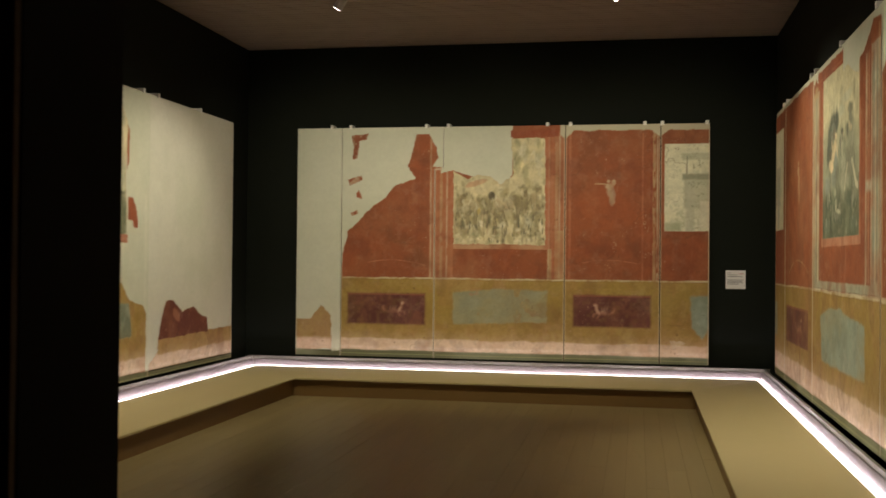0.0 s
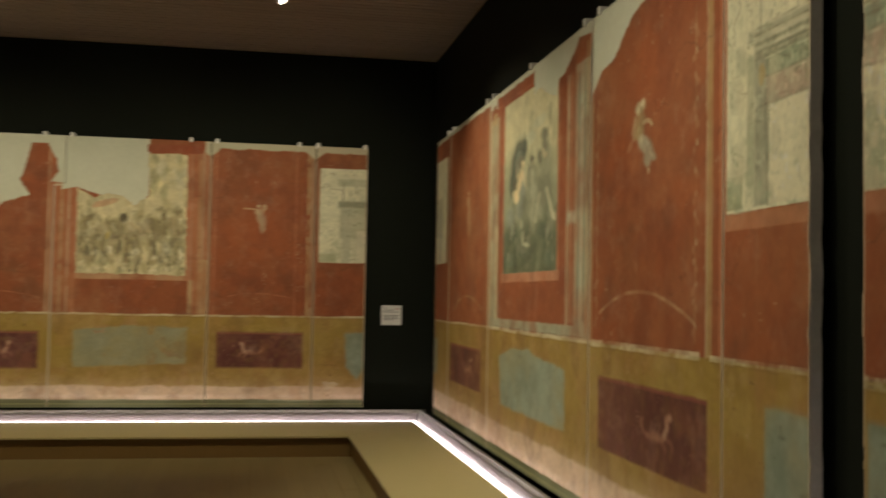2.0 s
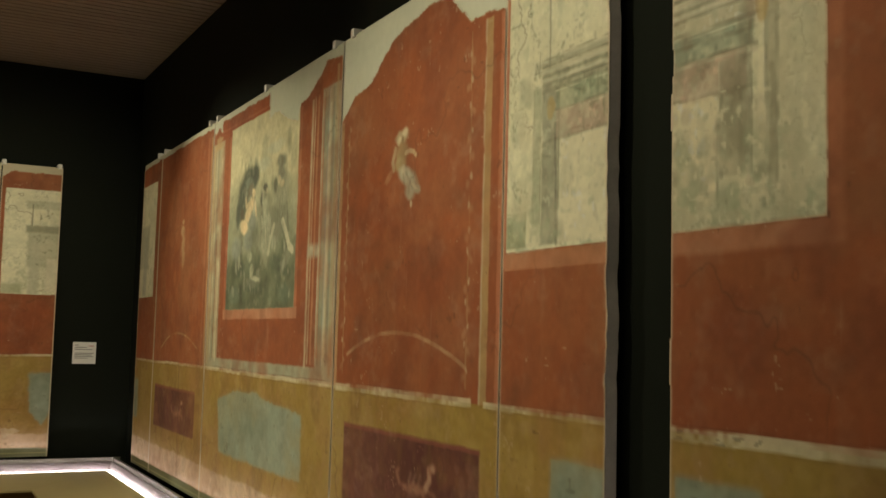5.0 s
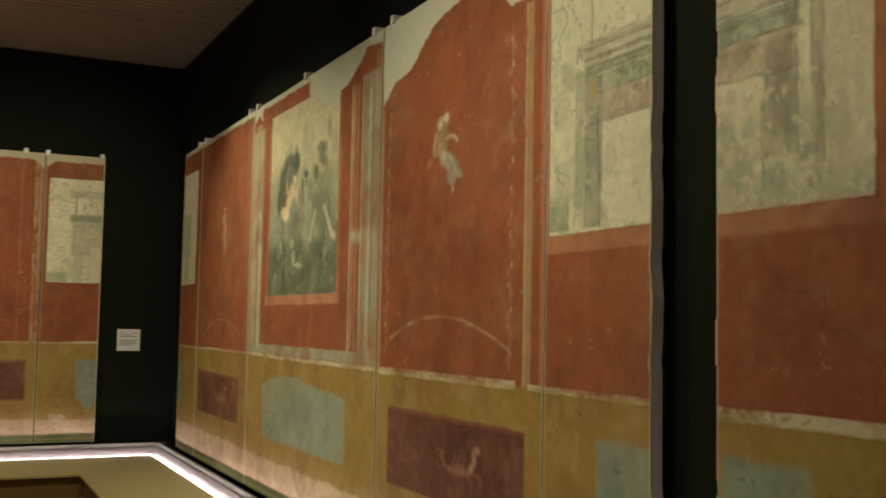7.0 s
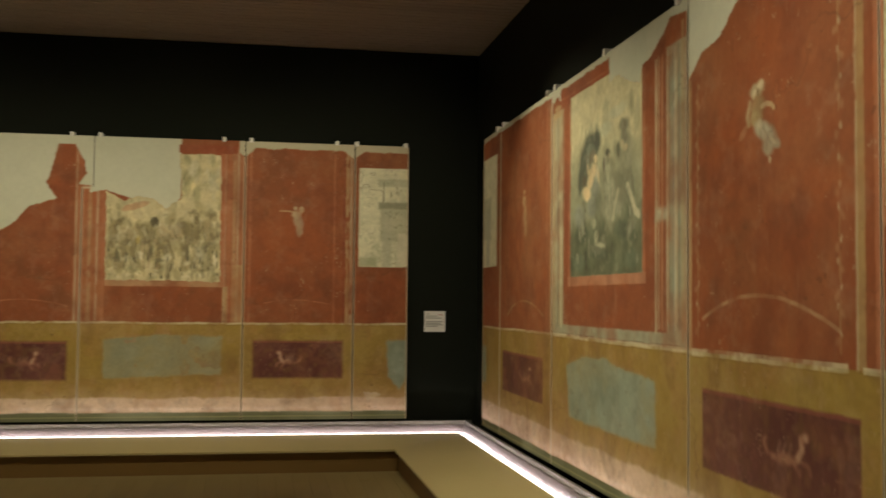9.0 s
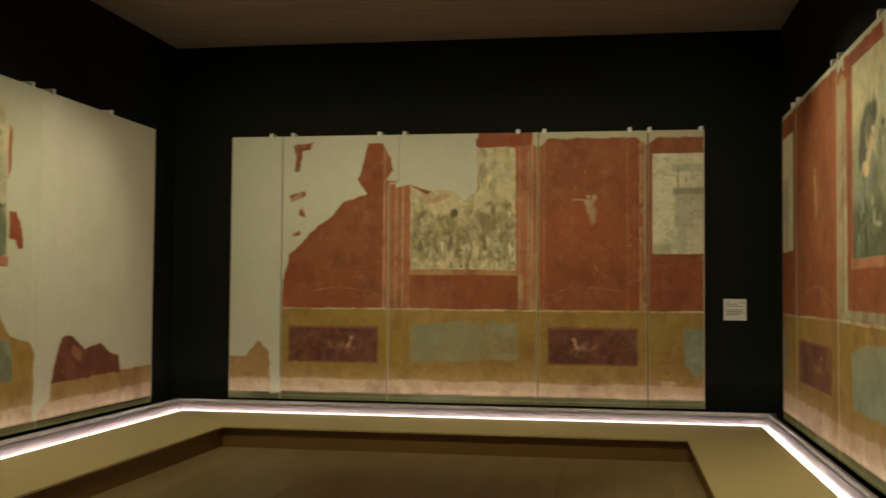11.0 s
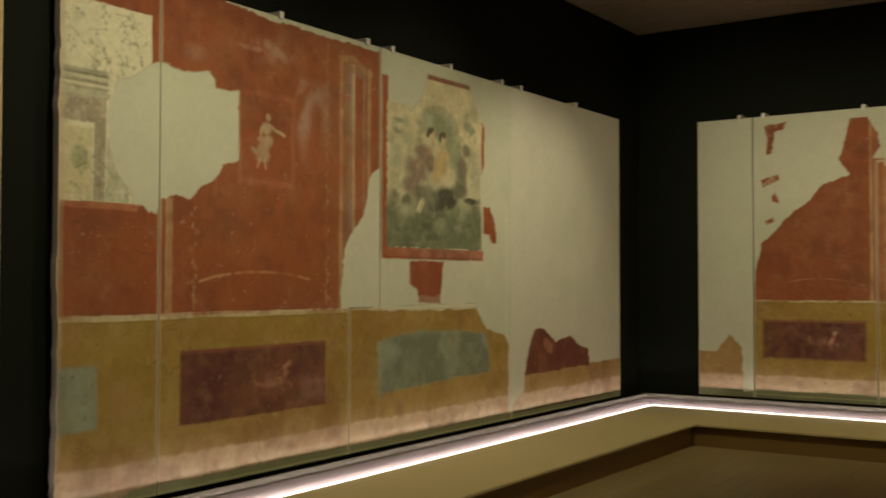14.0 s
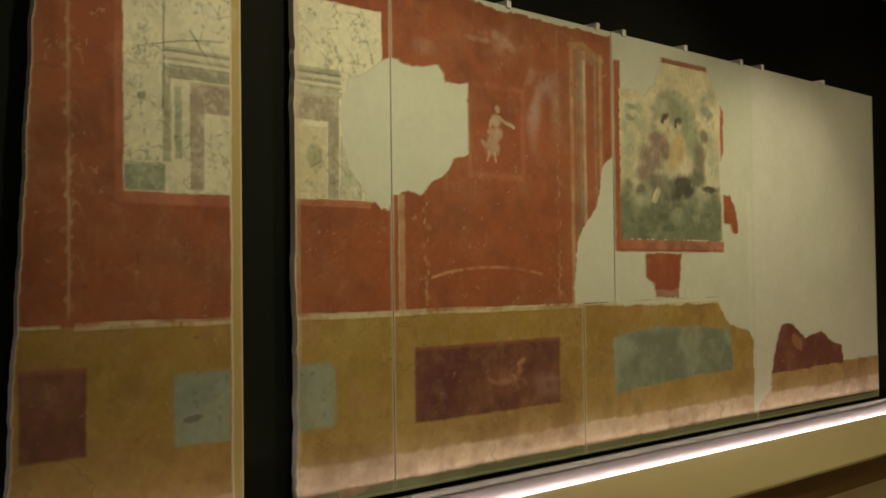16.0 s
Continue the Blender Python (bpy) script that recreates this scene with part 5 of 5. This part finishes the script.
    dab(c, pic, (0.56, 0.41, 0.20), 0.97, (6.37, 2.525, 0.100, 0.060, 0.0), (6.34, 2.430, 0.120, 0.090, 0.1), (6.28, 2.345, 0.100, 0.060, 0.3), soft=0.4)
    dab(c, pic, (0.60, 0.54, 0.36), 0.8, (6.41, 2.325, 0.100, 0.035, -0.1), (6.455, 2.40, 0.03, 0.09, 0.0))
    dab(c, pic, (0.54, 0.42, 0.25), 0.95, (6.215, 2.655, 0.050, 0.045, 0.0), (6.375, 2.635, 0.050, 0.045, 0.0), (6.23, 2.60, 0.03, 0.03, 0.0), (6.37, 2.59, 0.03, 0.03, 0.0))
    dab(c, pic, (0.085, 0.065, 0.04), 0.95, (6.195, 2.690, 0.058, 0.034, 0.25), (6.365, 2.675, 0.058, 0.034, 0.15), (6.162, 2.655, 0.022, 0.03, 0.0), (6.335, 2.640, 0.020, 0.03, 0.0))
    c.lay(c.line(0.060, (6.22, 2.33), (6.15, 2.23), (6.06, 2.09)) * pic, (0.50, 0.46, 0.29), strength=0.85)
    c.lay(c.line(0.025, (6.10, 2.18), (6.03, 2.08)) * pic, (0.62, 0.56, 0.37), strength=0.7)
    dab(c, pic, (0.19, 0.17, 0.115), 0.85, (6.70, 2.58, 0.07, 0.07, 0.0), (6.64, 2.43, 0.09, 0.13, 0.1), (6.62, 2.33, 0.10, 0.10, 0.0))
    dab(c, pic, (0.52, 0.46, 0.30), 0.6, (6.75, 2.50, 0.03, 0.06, 0.0))
    # rocks and ground
    dab(c, pic, (0.065, 0.065, 0.045), 0.95, (6.42, 2.22, 0.17, 0.075, 0.0), (6.30, 2.13, 0.16, 0.07, 0.2), (6.48, 2.16, 0.10, 0.06, 0.3), (6.76, 2.19, 0.13, 0.035, 0.0))
    dab(c, pic, (0.13, 0.13, 0.085), 0.85, (6.10, 2.22, 0.16, 0.07, 0.2), (6.60, 2.26, 0.14, 0.08, 0.0), (6.22, 2.17, 0.13, 0.09, 0.0), (6.28, 2.05, 0.18, 0.07, 0.0), (5.90, 2.15, 0.07, 0.06, 0.0))
    dab(c, pic, (0.33, 0.345, 0.22), 0.55, (6.66, 2.13, 0.13, 0.025, -0.3), (6.34, 2.00, 0.09, 0.05, 0.2), (5.88, 2.08, 0.06, 0.06, 0.0))
    dab(c, pic, (0.095, 0.11, 0.065), 0.75, (6.22, 1.885, 0.18, 0.028, 0.05), (6.16, 1.97, 0.09, 0.035, 0.0), (6.72, 1.99, 0.10, 0.02, 0.2), (5.85, 1.93, 0.10, 0.03, 0.0))
    brushwork(c, pic, 5.7, 6.9, 1.85, 2.75, [(0.16, 0.18, 0.11), (0.47, 0.44, 0.29)], 40, 0.020, 1.6, 0.3)
    weave(c, pic, 0.12, 0.20)
    weave(c, pic, 0.04, 0.13)
    mottle(c, pic, (0.34, 0.37, 0.25), 0.06, 0.24, 0.22)
    mottle(c, pic * (c.Z > 2.2), (0.62, 0.57, 0.39), 0.05, 0.24, 0.25)
    c.lay(c.rect(5.64, 6.95, 1.72, 1.80), (0.42, 0.14, 0.08), K["border"], 0.9)
    c.lay(c.rect(5.64, 6.90, 1.725, 1.738), (0.22, 0.06, 0.03), strength=0.6)
    c.lay(c.rect(6.16, 6.75, 3.075, 3.11), (0.25, 0.08, 0.04), K["border"], 0.9)
    c.lay(c.poly((6.925, 2.85), (6.975, 2.80), (6.96, 2.50), (6.92, 2.40)), (0.36, 0.12, 0.06), K["red_field"])
    for pts in (((6.95, 2.16), (7.06, 2.16), (7.12, 2.05), (7.17, 1.95), (7.16, 1.87), (7.08, 1.87), (7.04, 1.93), (6.95, 1.94)), ((5.93, 1.71), (6.38, 1.71), (6.37, 1.58), (6.34, 1.44), (6.05, 1.44), (6.03, 1.50), (5.93, 1.54))):
        c.lay(c.poly(*pts), (0.33, 0.075, 0.03), K["red_field"])
    c.lay(c.poly((6.05, 1.45), (6.34, 1.45), (6.34, 1.395), (6.05, 1.395)), (0.48, 0.28, 0.20), K["border"], 0.8)
    c.lay(c.line(0.010, (5.25, 1.374), (5.50, 1.374)), (0.01, 0.01, 0.008), strength=1.0)
    # dado
    dado_line(c, 2.9, 5.25, 0.045)
    dado_line(c, 5.45, 6.86, 0.03)
    blue(c, c.rect(2.9, 3.21, 0.80, 1.125, 0.012))
    purple(c, 3.765, 5.00, 0.755, 1.17, 1)
    c.lay(np.clip((c.cloud(0.2) - 0.4) * 3, 0, 1) * c.rect(4.75, 5.0, 0.8, 0.95, 0.06), (0.30, 0.20, 0.17), strength=0.5)
    blue(c, c.poly((5.55, 1.14), (6.04, 1.19), (6.46, 1.185), (7.00, 1.14), (7.05, 0.82), (6.7, 0.82), (5.57, 0.77)))
    rem = c.poly((7.60, 0.3), (7.62, 0.78), (8.90, 0.78), (9.7, 0.775), (9.7, 0.3))
    c.lay(rem, (0.40, 0.25, 0.095), K["yellow_dado"])
    c.lay(c.poly((7.62, 0.75), (7.72, 1.02), (7.80, 1.13), (7.98, 1.14), (8.08, 1.07), (8.19, 1.01), (8.36, 1.04), (8.49, 1.05), (8.60, 0.98), (8.73, 0.94), (8.85, 0.91), (8.88, 0.76)), (0.15, 0.042, 0.030), K["purple_field"])
    c.lay(c.blob(8.05, 0.98, 0.12, 0.06, -0.6), (0.42, 0.18, 0.10), strength=0.6)
    c.lay(c.poly((7.43, 0.3), (7.43, 0.52), (7.60, 0.62), (7.7, 0.5), (7.7, 0.3)), FADED, K["faded_plaster"])
    c.kind[(c.U > 7.42) & (c.Z < 0.47)] = K["faded_plaster"]
    c.lay(np.clip((c.cloud(0.25) - 0.30) * 3, 0, 1) * (c.kind == K["blue_field"]) * c.rect(5.6, 7.1, 0.7, 1.17, 0.08), (0.14, 0.155, 0.10), strength=0.8)
    foot(c, 0.60, 0.455)
    c.lay(c.line(0.012, (7.43, 0.452), (9.57, 0.452)), (0.03, 0.025, 0.015), strength=0.9)
    c.lay(c.poly((3.20, 0.5), (3.24, 0.42), (3.38, 0.425), (3.44, 0.46), (3.52, 0.46), (3.56, 0.56), (3.2, 0.56)), FADED, K["faded_plaster"])
    stain_and_lip_shadow(c)
    jog = np.where(c.Z > 1.372, 5.59, 5.245)
    return c, [(c.U < 3.61) & ragged(c, 2.957, 9.7), (c.U >= 3.61) & (c.U < jog), (c.U >= jog) & (c.U < 7.412), c.U >= 7.40]


def paint_west_near():
    c = Canvas(1.505, 2.655, 41, 0.006, 0.006, 0.006)
    ground(c)
    m = c.rect(2.045, 2.60, 1.96, 3.3)
    view(c, m)
    for u0, u1, z0, z1, col, k in ((2.27, 2.62, 2.49, 2.55, (0.32, 0.30, 0.21), 0.8), (2.24, 2.62, 2.55, 2.63, (0.46, 0.43, 0.30), 0.6), (2.38, 2.62, 2.34, 2.48, (0.36, 0.27, 0.20), 0.75), (2.38, 2.45, 1.98, 2.42, (0.38, 0.31, 0.23), 0.8), (2.24, 2.28, 2.10, 2.54, (0.28, 0.27, 0.17), 0.6), (2.30, 2.335, 2.12, 2.45, (0.30, 0.32, 0.22), 0.7), (2.05, 2.25, 1.97, 2.09, (0.27, 0.30, 0.20), 0.8)):
        panel_paint(c, m, u0, u1, z0, z1, col, k)
    c.lay(c.line(0.012, (2.24, 2.35), (2.25, 2.95)) * m, DARK, strength=0.55)
    c.lay(c.line(0.008, (2.18, 2.63), (2.35, 2.67), (2.56, 2.69)) + c.line(0.010, (2.38, 2.72), (2.49, 2.57)), DARK, strength=0.6)
    c.lay(c.blob(2.13, 2.40, 0.03, 0.02) * m, DARK, strength=0.7)
    twigs(c, m, 2.06, 2.25, 2.1, 2.5, 8)
    twigs(c, m, 2.3, 2.6, 2.7, 3.1, 14)
    twigs(c, m, 2.46, 2.6, 2.0, 2.25, 6)
    cornice(c, m, 2.25, 2.62, 2.545)
    c.lay(c.rect(2.03, 2.60, 1.905, 1.96, 0.015), (0.46, 0.17, 0.10), K["border"], 0.75)
    c.lay(c.rect(2.005, 2.045, 1.91, 3.3, 0.015), (0.44, 0.16, 0.09), K["border"], 0.75)
    stripe(c, 1.795, 1.41, 3.1, 0.014, TANLINE, 0.7)
    vine(c, 1.795, 1.40, 3.1)
    for z in (1.62, 1.85, 2.05, 2.28, 2.52):
        curve(c, (0.48, 0.27, 0.14), 0.010, (1.80, z), (1.83, z + 0.05), (1.86, z - 0.02), strength=0.5)
    dado_line(c, 1.5, 1.76, 0.02)
    dado_line(c, 1.82, 2.60, 0.045)
    purple(c, 1.58, 1.87, 0.81, 1.19)
    blue(c, c.rect(2.29, 2.58, 0.80, 1.13, 0.012))
    c.lay(c.blob(2.38, 0.92, 0.06, 0.02, 0.2) * (c.kind == K["blue_field"]), DARK, strength=0.7)
    foot(c, 0.55, 0.45)
    stain_and_lip_shadow(c)
    c.lay(c.rect(2.605, 2.7, 0.3, 3.3, 0.006), (0.42, 0.31, 0.115), K["border"])
    mottle(c, c.rect(2.605, 2.7, 0.3, 3.3, 0.006), (0.52, 0.42, 0.24), 0.05, 0.35, 0.5, 2.5)
    mottle(c, c.rect(2.605, 2.7, 0.3, 3.3, 0.006), (0.24, 0.15, 0.05), 0.05, 0.30, 0.4, 2.5)
    stripe(c, 2.597, 0.4, 3.2, 0.012, CREAM, 0.9)
    return c, [ragged(c, 1.508, 2.67, 0.055)]


# ---- slabs from the painted grids ----
LABELS = {"red_field": "deep red painted plaster", "yellow_dado": "ochre yellow painted plaster", "plaster_infill": "smooth grey cream modern plaster", "purple_field": "dark purple painted rectangle", "blue_field": "worn blue grey painted rectangle",
          "picture": "faded painted scene of soft shapes", "architecture_view": "pale painted architectural view", "faded_plaster": "chalky pinkish worn plaster", "base_board": "plain grey green board", "border": "painted border lines"}
THICK = 0.05


def pieces(kinds):
    """Numbers the connected areas of one kind; areas of a few cells join a neighbour."""
    for turn in range(2):
        nu, nz = kinds.shape
        mark = np.full(kinds.shape, -1)
        flat_k, flat_m, count = kinds.ravel().tolist(), mark.ravel().tolist(), 0
        for first in range(nu * nz):
            if flat_m[first] >= 0:
                continue
            k, todo, members = flat_k[first], [first], []
            flat_m[first] = count
            while todo:
                at = todo.pop()
                members.append(at)
                j = at % nz
                for other, fits in ((at - 1, j > 0), (at + 1, j < nz - 1), (at - nz, at >= nz), (at + nz, at < (nu - 1) * nz)):
                    if fits and flat_m[other] < 0 and flat_k[other] == k:
                        flat_m[other] = count
                        todo.append(other)
            if turn == 0 and len(members) < 160:
                near = [flat_k[n] for at in members for n in (at - 1, at + 1, at - nz, at + nz) if 0 <= n < nu * nz and flat_k[n] not in (k, -1)]
                if near and k >= 0:
                    best = max(set(near), key=near.count)
                    for at in members:
                        flat_k[at] = best
            count += 1
        kinds = np.array(flat_k).reshape(nu, nz)
    return kinds, np.array(flat_m).reshape(nu, nz)


def ragged(c, u0, u1, lean=0.0):
    """The outline of a slab with chipped, slightly leaning ends."""
    a, b = c.noise(0.16)[3][None, :], c.noise(0.05)[9][None, :]
    low = u0 + 0.010 * a + 0.006 * b + lean * (c.Z - ZB)
    return (c.U >= low) & (c.U <= u1 - 0.010 * c.noise(0.16)[7][None, :] - 0.006 * c.noise(0.05)[5][None, :])


def build_wall(canvas, panels, place, labels, group):
    """place(u, out, z) gives the world point: out metres in front of the panel face."""
    c = canvas
    nu, nz = c.nu, c.nz
    relief = 0.0012 * (c.noise(0.25) - 0.5) + 0.0008 * (c.noise(0.04) - 0.5)
    edge_cut = 0.004
    kinds = c.kind[:-1, :-1]
    for mask in panels:
        if not mask.any():
            continue
        inner = c.soften(np.broadcast_to(mask, c.U.shape), 4)
        inner[:2], inner[-2:] = 0.55, 0.55
        wear = 0.30 + 0.62 * c.noise(0.06) * c.noise(0.25) + 0.12 * c.noise(0.02)
        c.lay(np.clip((0.995 - inner) / wear * 2.2, 0, 1) * mask * (c.kind != K["plaster_infill"]), (0.58, 0.48, 0.34), strength=0.8)
    for mask, label in zip(panels, labels):
        cells = mask[:-1, :-1] & mask[1:, :-1]
        if not cells.any():
            continue
        us, zs = np.nonzero(cells)
        ulo, uhi = c.u[us.min()], c.u[us.max() + 1]
        first = place((ulo + uhi) / 2, -THICK, ZB)
        thing = tagged(empty("fresco_panel", first), label, "fresco panel", group)
        back = thing.matrix_basis.inverted()
        # backing slab, following the outline of the panel row by row
        rows = [(c.u[np.nonzero(cells[:, j])[0].min()], c.u[np.nonzero(cells[:, j])[0].max() + 1]) for j in range(nz)]
        straight = max(abs(a - rows[0][0]) + abs(b - rows[0][1]) for a, b in rows) < 1e-6
        ends = np.array(rows)
        for turn in range(8):
            step = np.abs(np.diff(ends, axis=0)) < 0.03
            mid = (ends[:-2] + ends[1:-1] * 2 + ends[2:]) / 4
            ends[1:-1] = np.where(step[:-1] & step[1:], mid, ends[1:-1])
        bm = bmesh.new()
        rings = []
        for j in range(nz):
            z = c.z[0] if j == 0 else c.z[nz] if j == nz - 1 else (c.z[j] + c.z[j + 1]) / 2
            a, b = ends[j][0] + edge_cut, ends[j][1] - edge_cut
            rings.append([bm.verts.new(place(u, out, z)) for u, out in ((a, -0.0065), (b, -0.0065), (b, -THICK), (a, -THICK))])
        for low, top in zip(rings, rings[1:]):
            for k in range(4):
                bm.faces.new((low[k], low[(k + 1) % 4], top[(k + 1) % 4], top[k]))
        bm.faces.new(rings[0][::-1])
        bm.faces.new(rings[-1])
        bmesh.ops.recalc_face_normals(bm, faces=bm.faces)
        part("slab", bm, SLAB, thing, "rough plaster backing slab").matrix_parent_inverse = back
        clean, mark = pieces(np.where(cells, kinds, -1))
        for number in np.unique(mark[cells]):
            pick = mark == number
            name = KINDS[clean[pick][0]]
            iu, iz = np.nonzero(pick)
            corner = np.stack([iu * (nz + 1) + iz, (iu + 1) * (nz + 1) + iz, (iu + 1) * (nz + 1) + iz + 1, iu * (nz + 1) + iz + 1], 1)
            ids, flat = np.unique(corner.ravel(), return_inverse=True)
            vu, vz = c.U.ravel()[ids].copy(), c.Z.ravel()[ids]
            vu = np.clip(vu, ulo + edge_cut * 0.4, uhi - edge_cut * 0.4) if straight else vu
            out = relief.ravel()[ids] + (-0.003 if name in ("plaster_infill", "base_board") else 0.0)
            x, y, z = place(vu, out, vz)
            co = np.stack(np.broadcast_arrays(x, y, z), 1).astype(np.float32)
            me = bpy.data.meshes.new(name)
            nf = len(iu)
            me.vertices.add(len(ids))
            me.vertices.foreach_set("co", co.ravel())
            me.loops.add(nf * 4)
            me.loops.foreach_set("vertex_index", flat.astype(np.int32).ravel())
            me.polygons.add(nf)
            me.polygons.foreach_set("loop_start", np.arange(0, nf * 4, 4, dtype=np.int32))
            me.update(calc_edges=True)
            paint = me.attributes.new("paint", "FLOAT_COLOR", "POINT")
            rgb = np.clip(c.col.reshape(-1, 3)[ids], 0.005, 0.9)
            paint.data.foreach_set("color", np.concatenate([rgb, np.ones((len(ids), 1))], 1).astype(np.float32).ravel())
            me.materials.append(FRESCO)
            ob = new(name, me)
            ob.parent = thing
            ob.matrix_parent_inverse = back
            ob["label"] = LABELS[name]


north = lambda u, out, z: (u, YB - out, z)
east = lambda u, out, z: (XR - out, u, z)
west = lambda u, out, z: (XL + out, u, z)
GN, GE, GW = "fresco panels on the end wall", "fresco panels on the east wall", "fresco panels on the west wall"
build_wall(*paint_north(), north, ["bare cream plaster panel with one ochre fragment", "red fresco panel half lost to pale plaster", "fresco panel with a faded procession picture and red frame", "tall red fresco panel with a small pale shape", "narrow red fresco panel with a pale architectural view"], GN)
build_wall(*paint_east(), east, ["narrow red fresco panel beside the room corner", "red fresco panel with a thin pale arch line", "fresco panel with framed green mythical picture", "tall red fresco panel with a floating pale shape", "narrow fresco panel with a cream architectural view"], GE)
build_wall(*paint_east_near(), east, ["separate fresco panel with pale columns over red"], GE)
build_wall(*paint_west(), west, ["narrow fresco panel with view and round plaster repair", "tall red fresco panel with a small pale shape", "cream plaster panel with a worn picture and red fragments", "bare cream plaster panel with a purple fragment"], GW)
build_wall(*paint_west_near(), west, ["separate fresco panel with garden view over red"], GW)


# ---- small things ----
def clip(p0, p1):
    ob = box("panel_clip", p0, p1, CLIP, bevel=0.004)
    return tagged(ob, "small white clip holding a fresco panel's top edge", "clip", "panel clips")


h, w = 0.046, 0.019
for x in (-2.93, -2.69, -1.74, -1.47, -0.27, 0.0, 0.87, 1.07, 1.58):
    clip((x - w, YB - 0.012, ZT - 0.012), (x + w, WB - 0.001, ZT + h - 0.012))
for y in (8.95, 8.70, 7.22, 7.0, 5.86, 4.66, 4.40, 2.98, 2.70):
    clip((XR - 0.012, y - w, ZT - 0.012), (WR - 0.001, y + w, ZT + h - 0.012))
for y in (8.60, 7.56, 7.24, 6.47, 5.72, 5.43, 4.56, 3.75, 3.45):
    clip((WL + 0.001, y - w, ZT - 0.012), (XL + 0.012, y + w, ZT + h - 0.012))

# label card beside the end panels
card = tagged(box("wall_label", (1.806, WB - 0.012, 1.285), (2.028, WB - 0.001, 1.500), CARD, bevel=0.002), "square white museum label card on the black wall", "label")
for x0, x1, z, mat in ((1.825, 1.86, 1.470, INK), (1.955, 2.005, 1.462, REDINK), (1.825, 1.94, 1.448, INK), (1.825, 1.99, 1.428, INK), (1.825, 2.005, 1.390, INK), (1.825, 1.985, 1.374, INK), (1.825, 2.0, 1.358, INK), (1.825, 1.95, 1.342, INK)):
    part_ = box("text_bar", (x0, WB - 0.0135, z - 0.0035), (x1, WB - 0.0115, z + 0.0035), mat, card)

# ceiling spots on short stems
def spot_lamp(eye, aim):
    thing = tagged(empty("spot_lamp", (eye[0], eye[1], CEIL)), "small white ceiling spotlight switched on", "spotlight", "ceiling spotlights")
    inv = thing.matrix_basis.inverted()
    bm = bmesh.new()
    bmesh.ops.create_cone(bm, cap_ends=True, segments=24, radius1=0.07, radius2=0.07, depth=0.02, matrix=Matrix.Translation((eye[0], eye[1], CEIL - 0.011)))
    part("ceiling_plate", bm, LAMPBODY, thing).matrix_parent_inverse = inv
    bm = bmesh.new()
    bmesh.ops.create_cone(bm, cap_ends=True, segments=12, radius1=0.011, radius2=0.011, depth=CEIL - eye[2] - 0.02, matrix=Matrix.Translation((eye[0], eye[1], (CEIL + eye[2]) / 2 - 0.01)))
    part("stem", bm, LAMPBODY, thing).matrix_parent_inverse = inv
    turn = look(eye, aim)
    bm = bmesh.new()
    rings = [(0.03, 0.06), (0.047, 0.05), (0.047, -0.09), (0.041, -0.09), (0.038, -0.055)]
    loops = [[bm.verts.new(turn @ Vector((r * math.cos(k * math.tau / 24), r * math.sin(k * math.tau / 24), z))) for k in range(24)] for r, z in rings]
    for a, b in zip(loops, loops[1:]):
        for k in range(24):
            bm.faces.new((a[k], a[(k + 1) % 24], b[(k + 1) % 24], b[k]))
    bm.faces.new(loops[0])
    bmesh.ops.recalc_face_normals(bm, faces=bm.faces)
    part("housing", bm, LAMPBODY, thing).matrix_parent_inverse = inv
    bm = bmesh.new()
    bmesh.ops.create_circle(bm, cap_ends=True, segments=24, radius=0.039, matrix=turn @ Matrix.Translation((0, 0, -0.06)))
    part("lens", bm, LENS, thing, "glowing lens").matrix_parent_inverse = inv


# includes the two added lamps at y 0.55 and 0.9, not known fixtures
for eye, aim, share in SPOTS:
    spot_lamp(eye, aim)

# floor planks, cut to length at both ends
COLUMNS, LONG, SOUTH = 43, 3.0, -6.0
plank_w, cuts = (WR - WL) / COLUMNS, {}


def plank(x, y0, y1):
    key = round(y1 - y0, 3)
    if key not in cuts:
        bm = bmesh.new()
        add_box(bm, (-plank_w / 2 + 0.0008, 0.0008 - key / 2, -0.006), (plank_w / 2 - 0.0008, key / 2 - 0.0008, 0.0))
        cuts[key] = bpy.data.meshes.new("plank")
        bm.to_mesh(cuts[key])
        bm.free()
        cuts[key].materials.append(PLANK)
    ob = new("plank", cuts[key])
    ob.location = (x, (y0 + y1) / 2, 0)
    ob.parent = floor


for i in range(COLUMNS):
    top = WB
    y = WB - (0.9, 2.1, 1.4, 2.7)[i % 4]
    while top > SOUTH + 0.01:
        plank(WL + plank_w * (i + 0.5), max(y, SOUTH), top)
        top, y = y, y - LONG
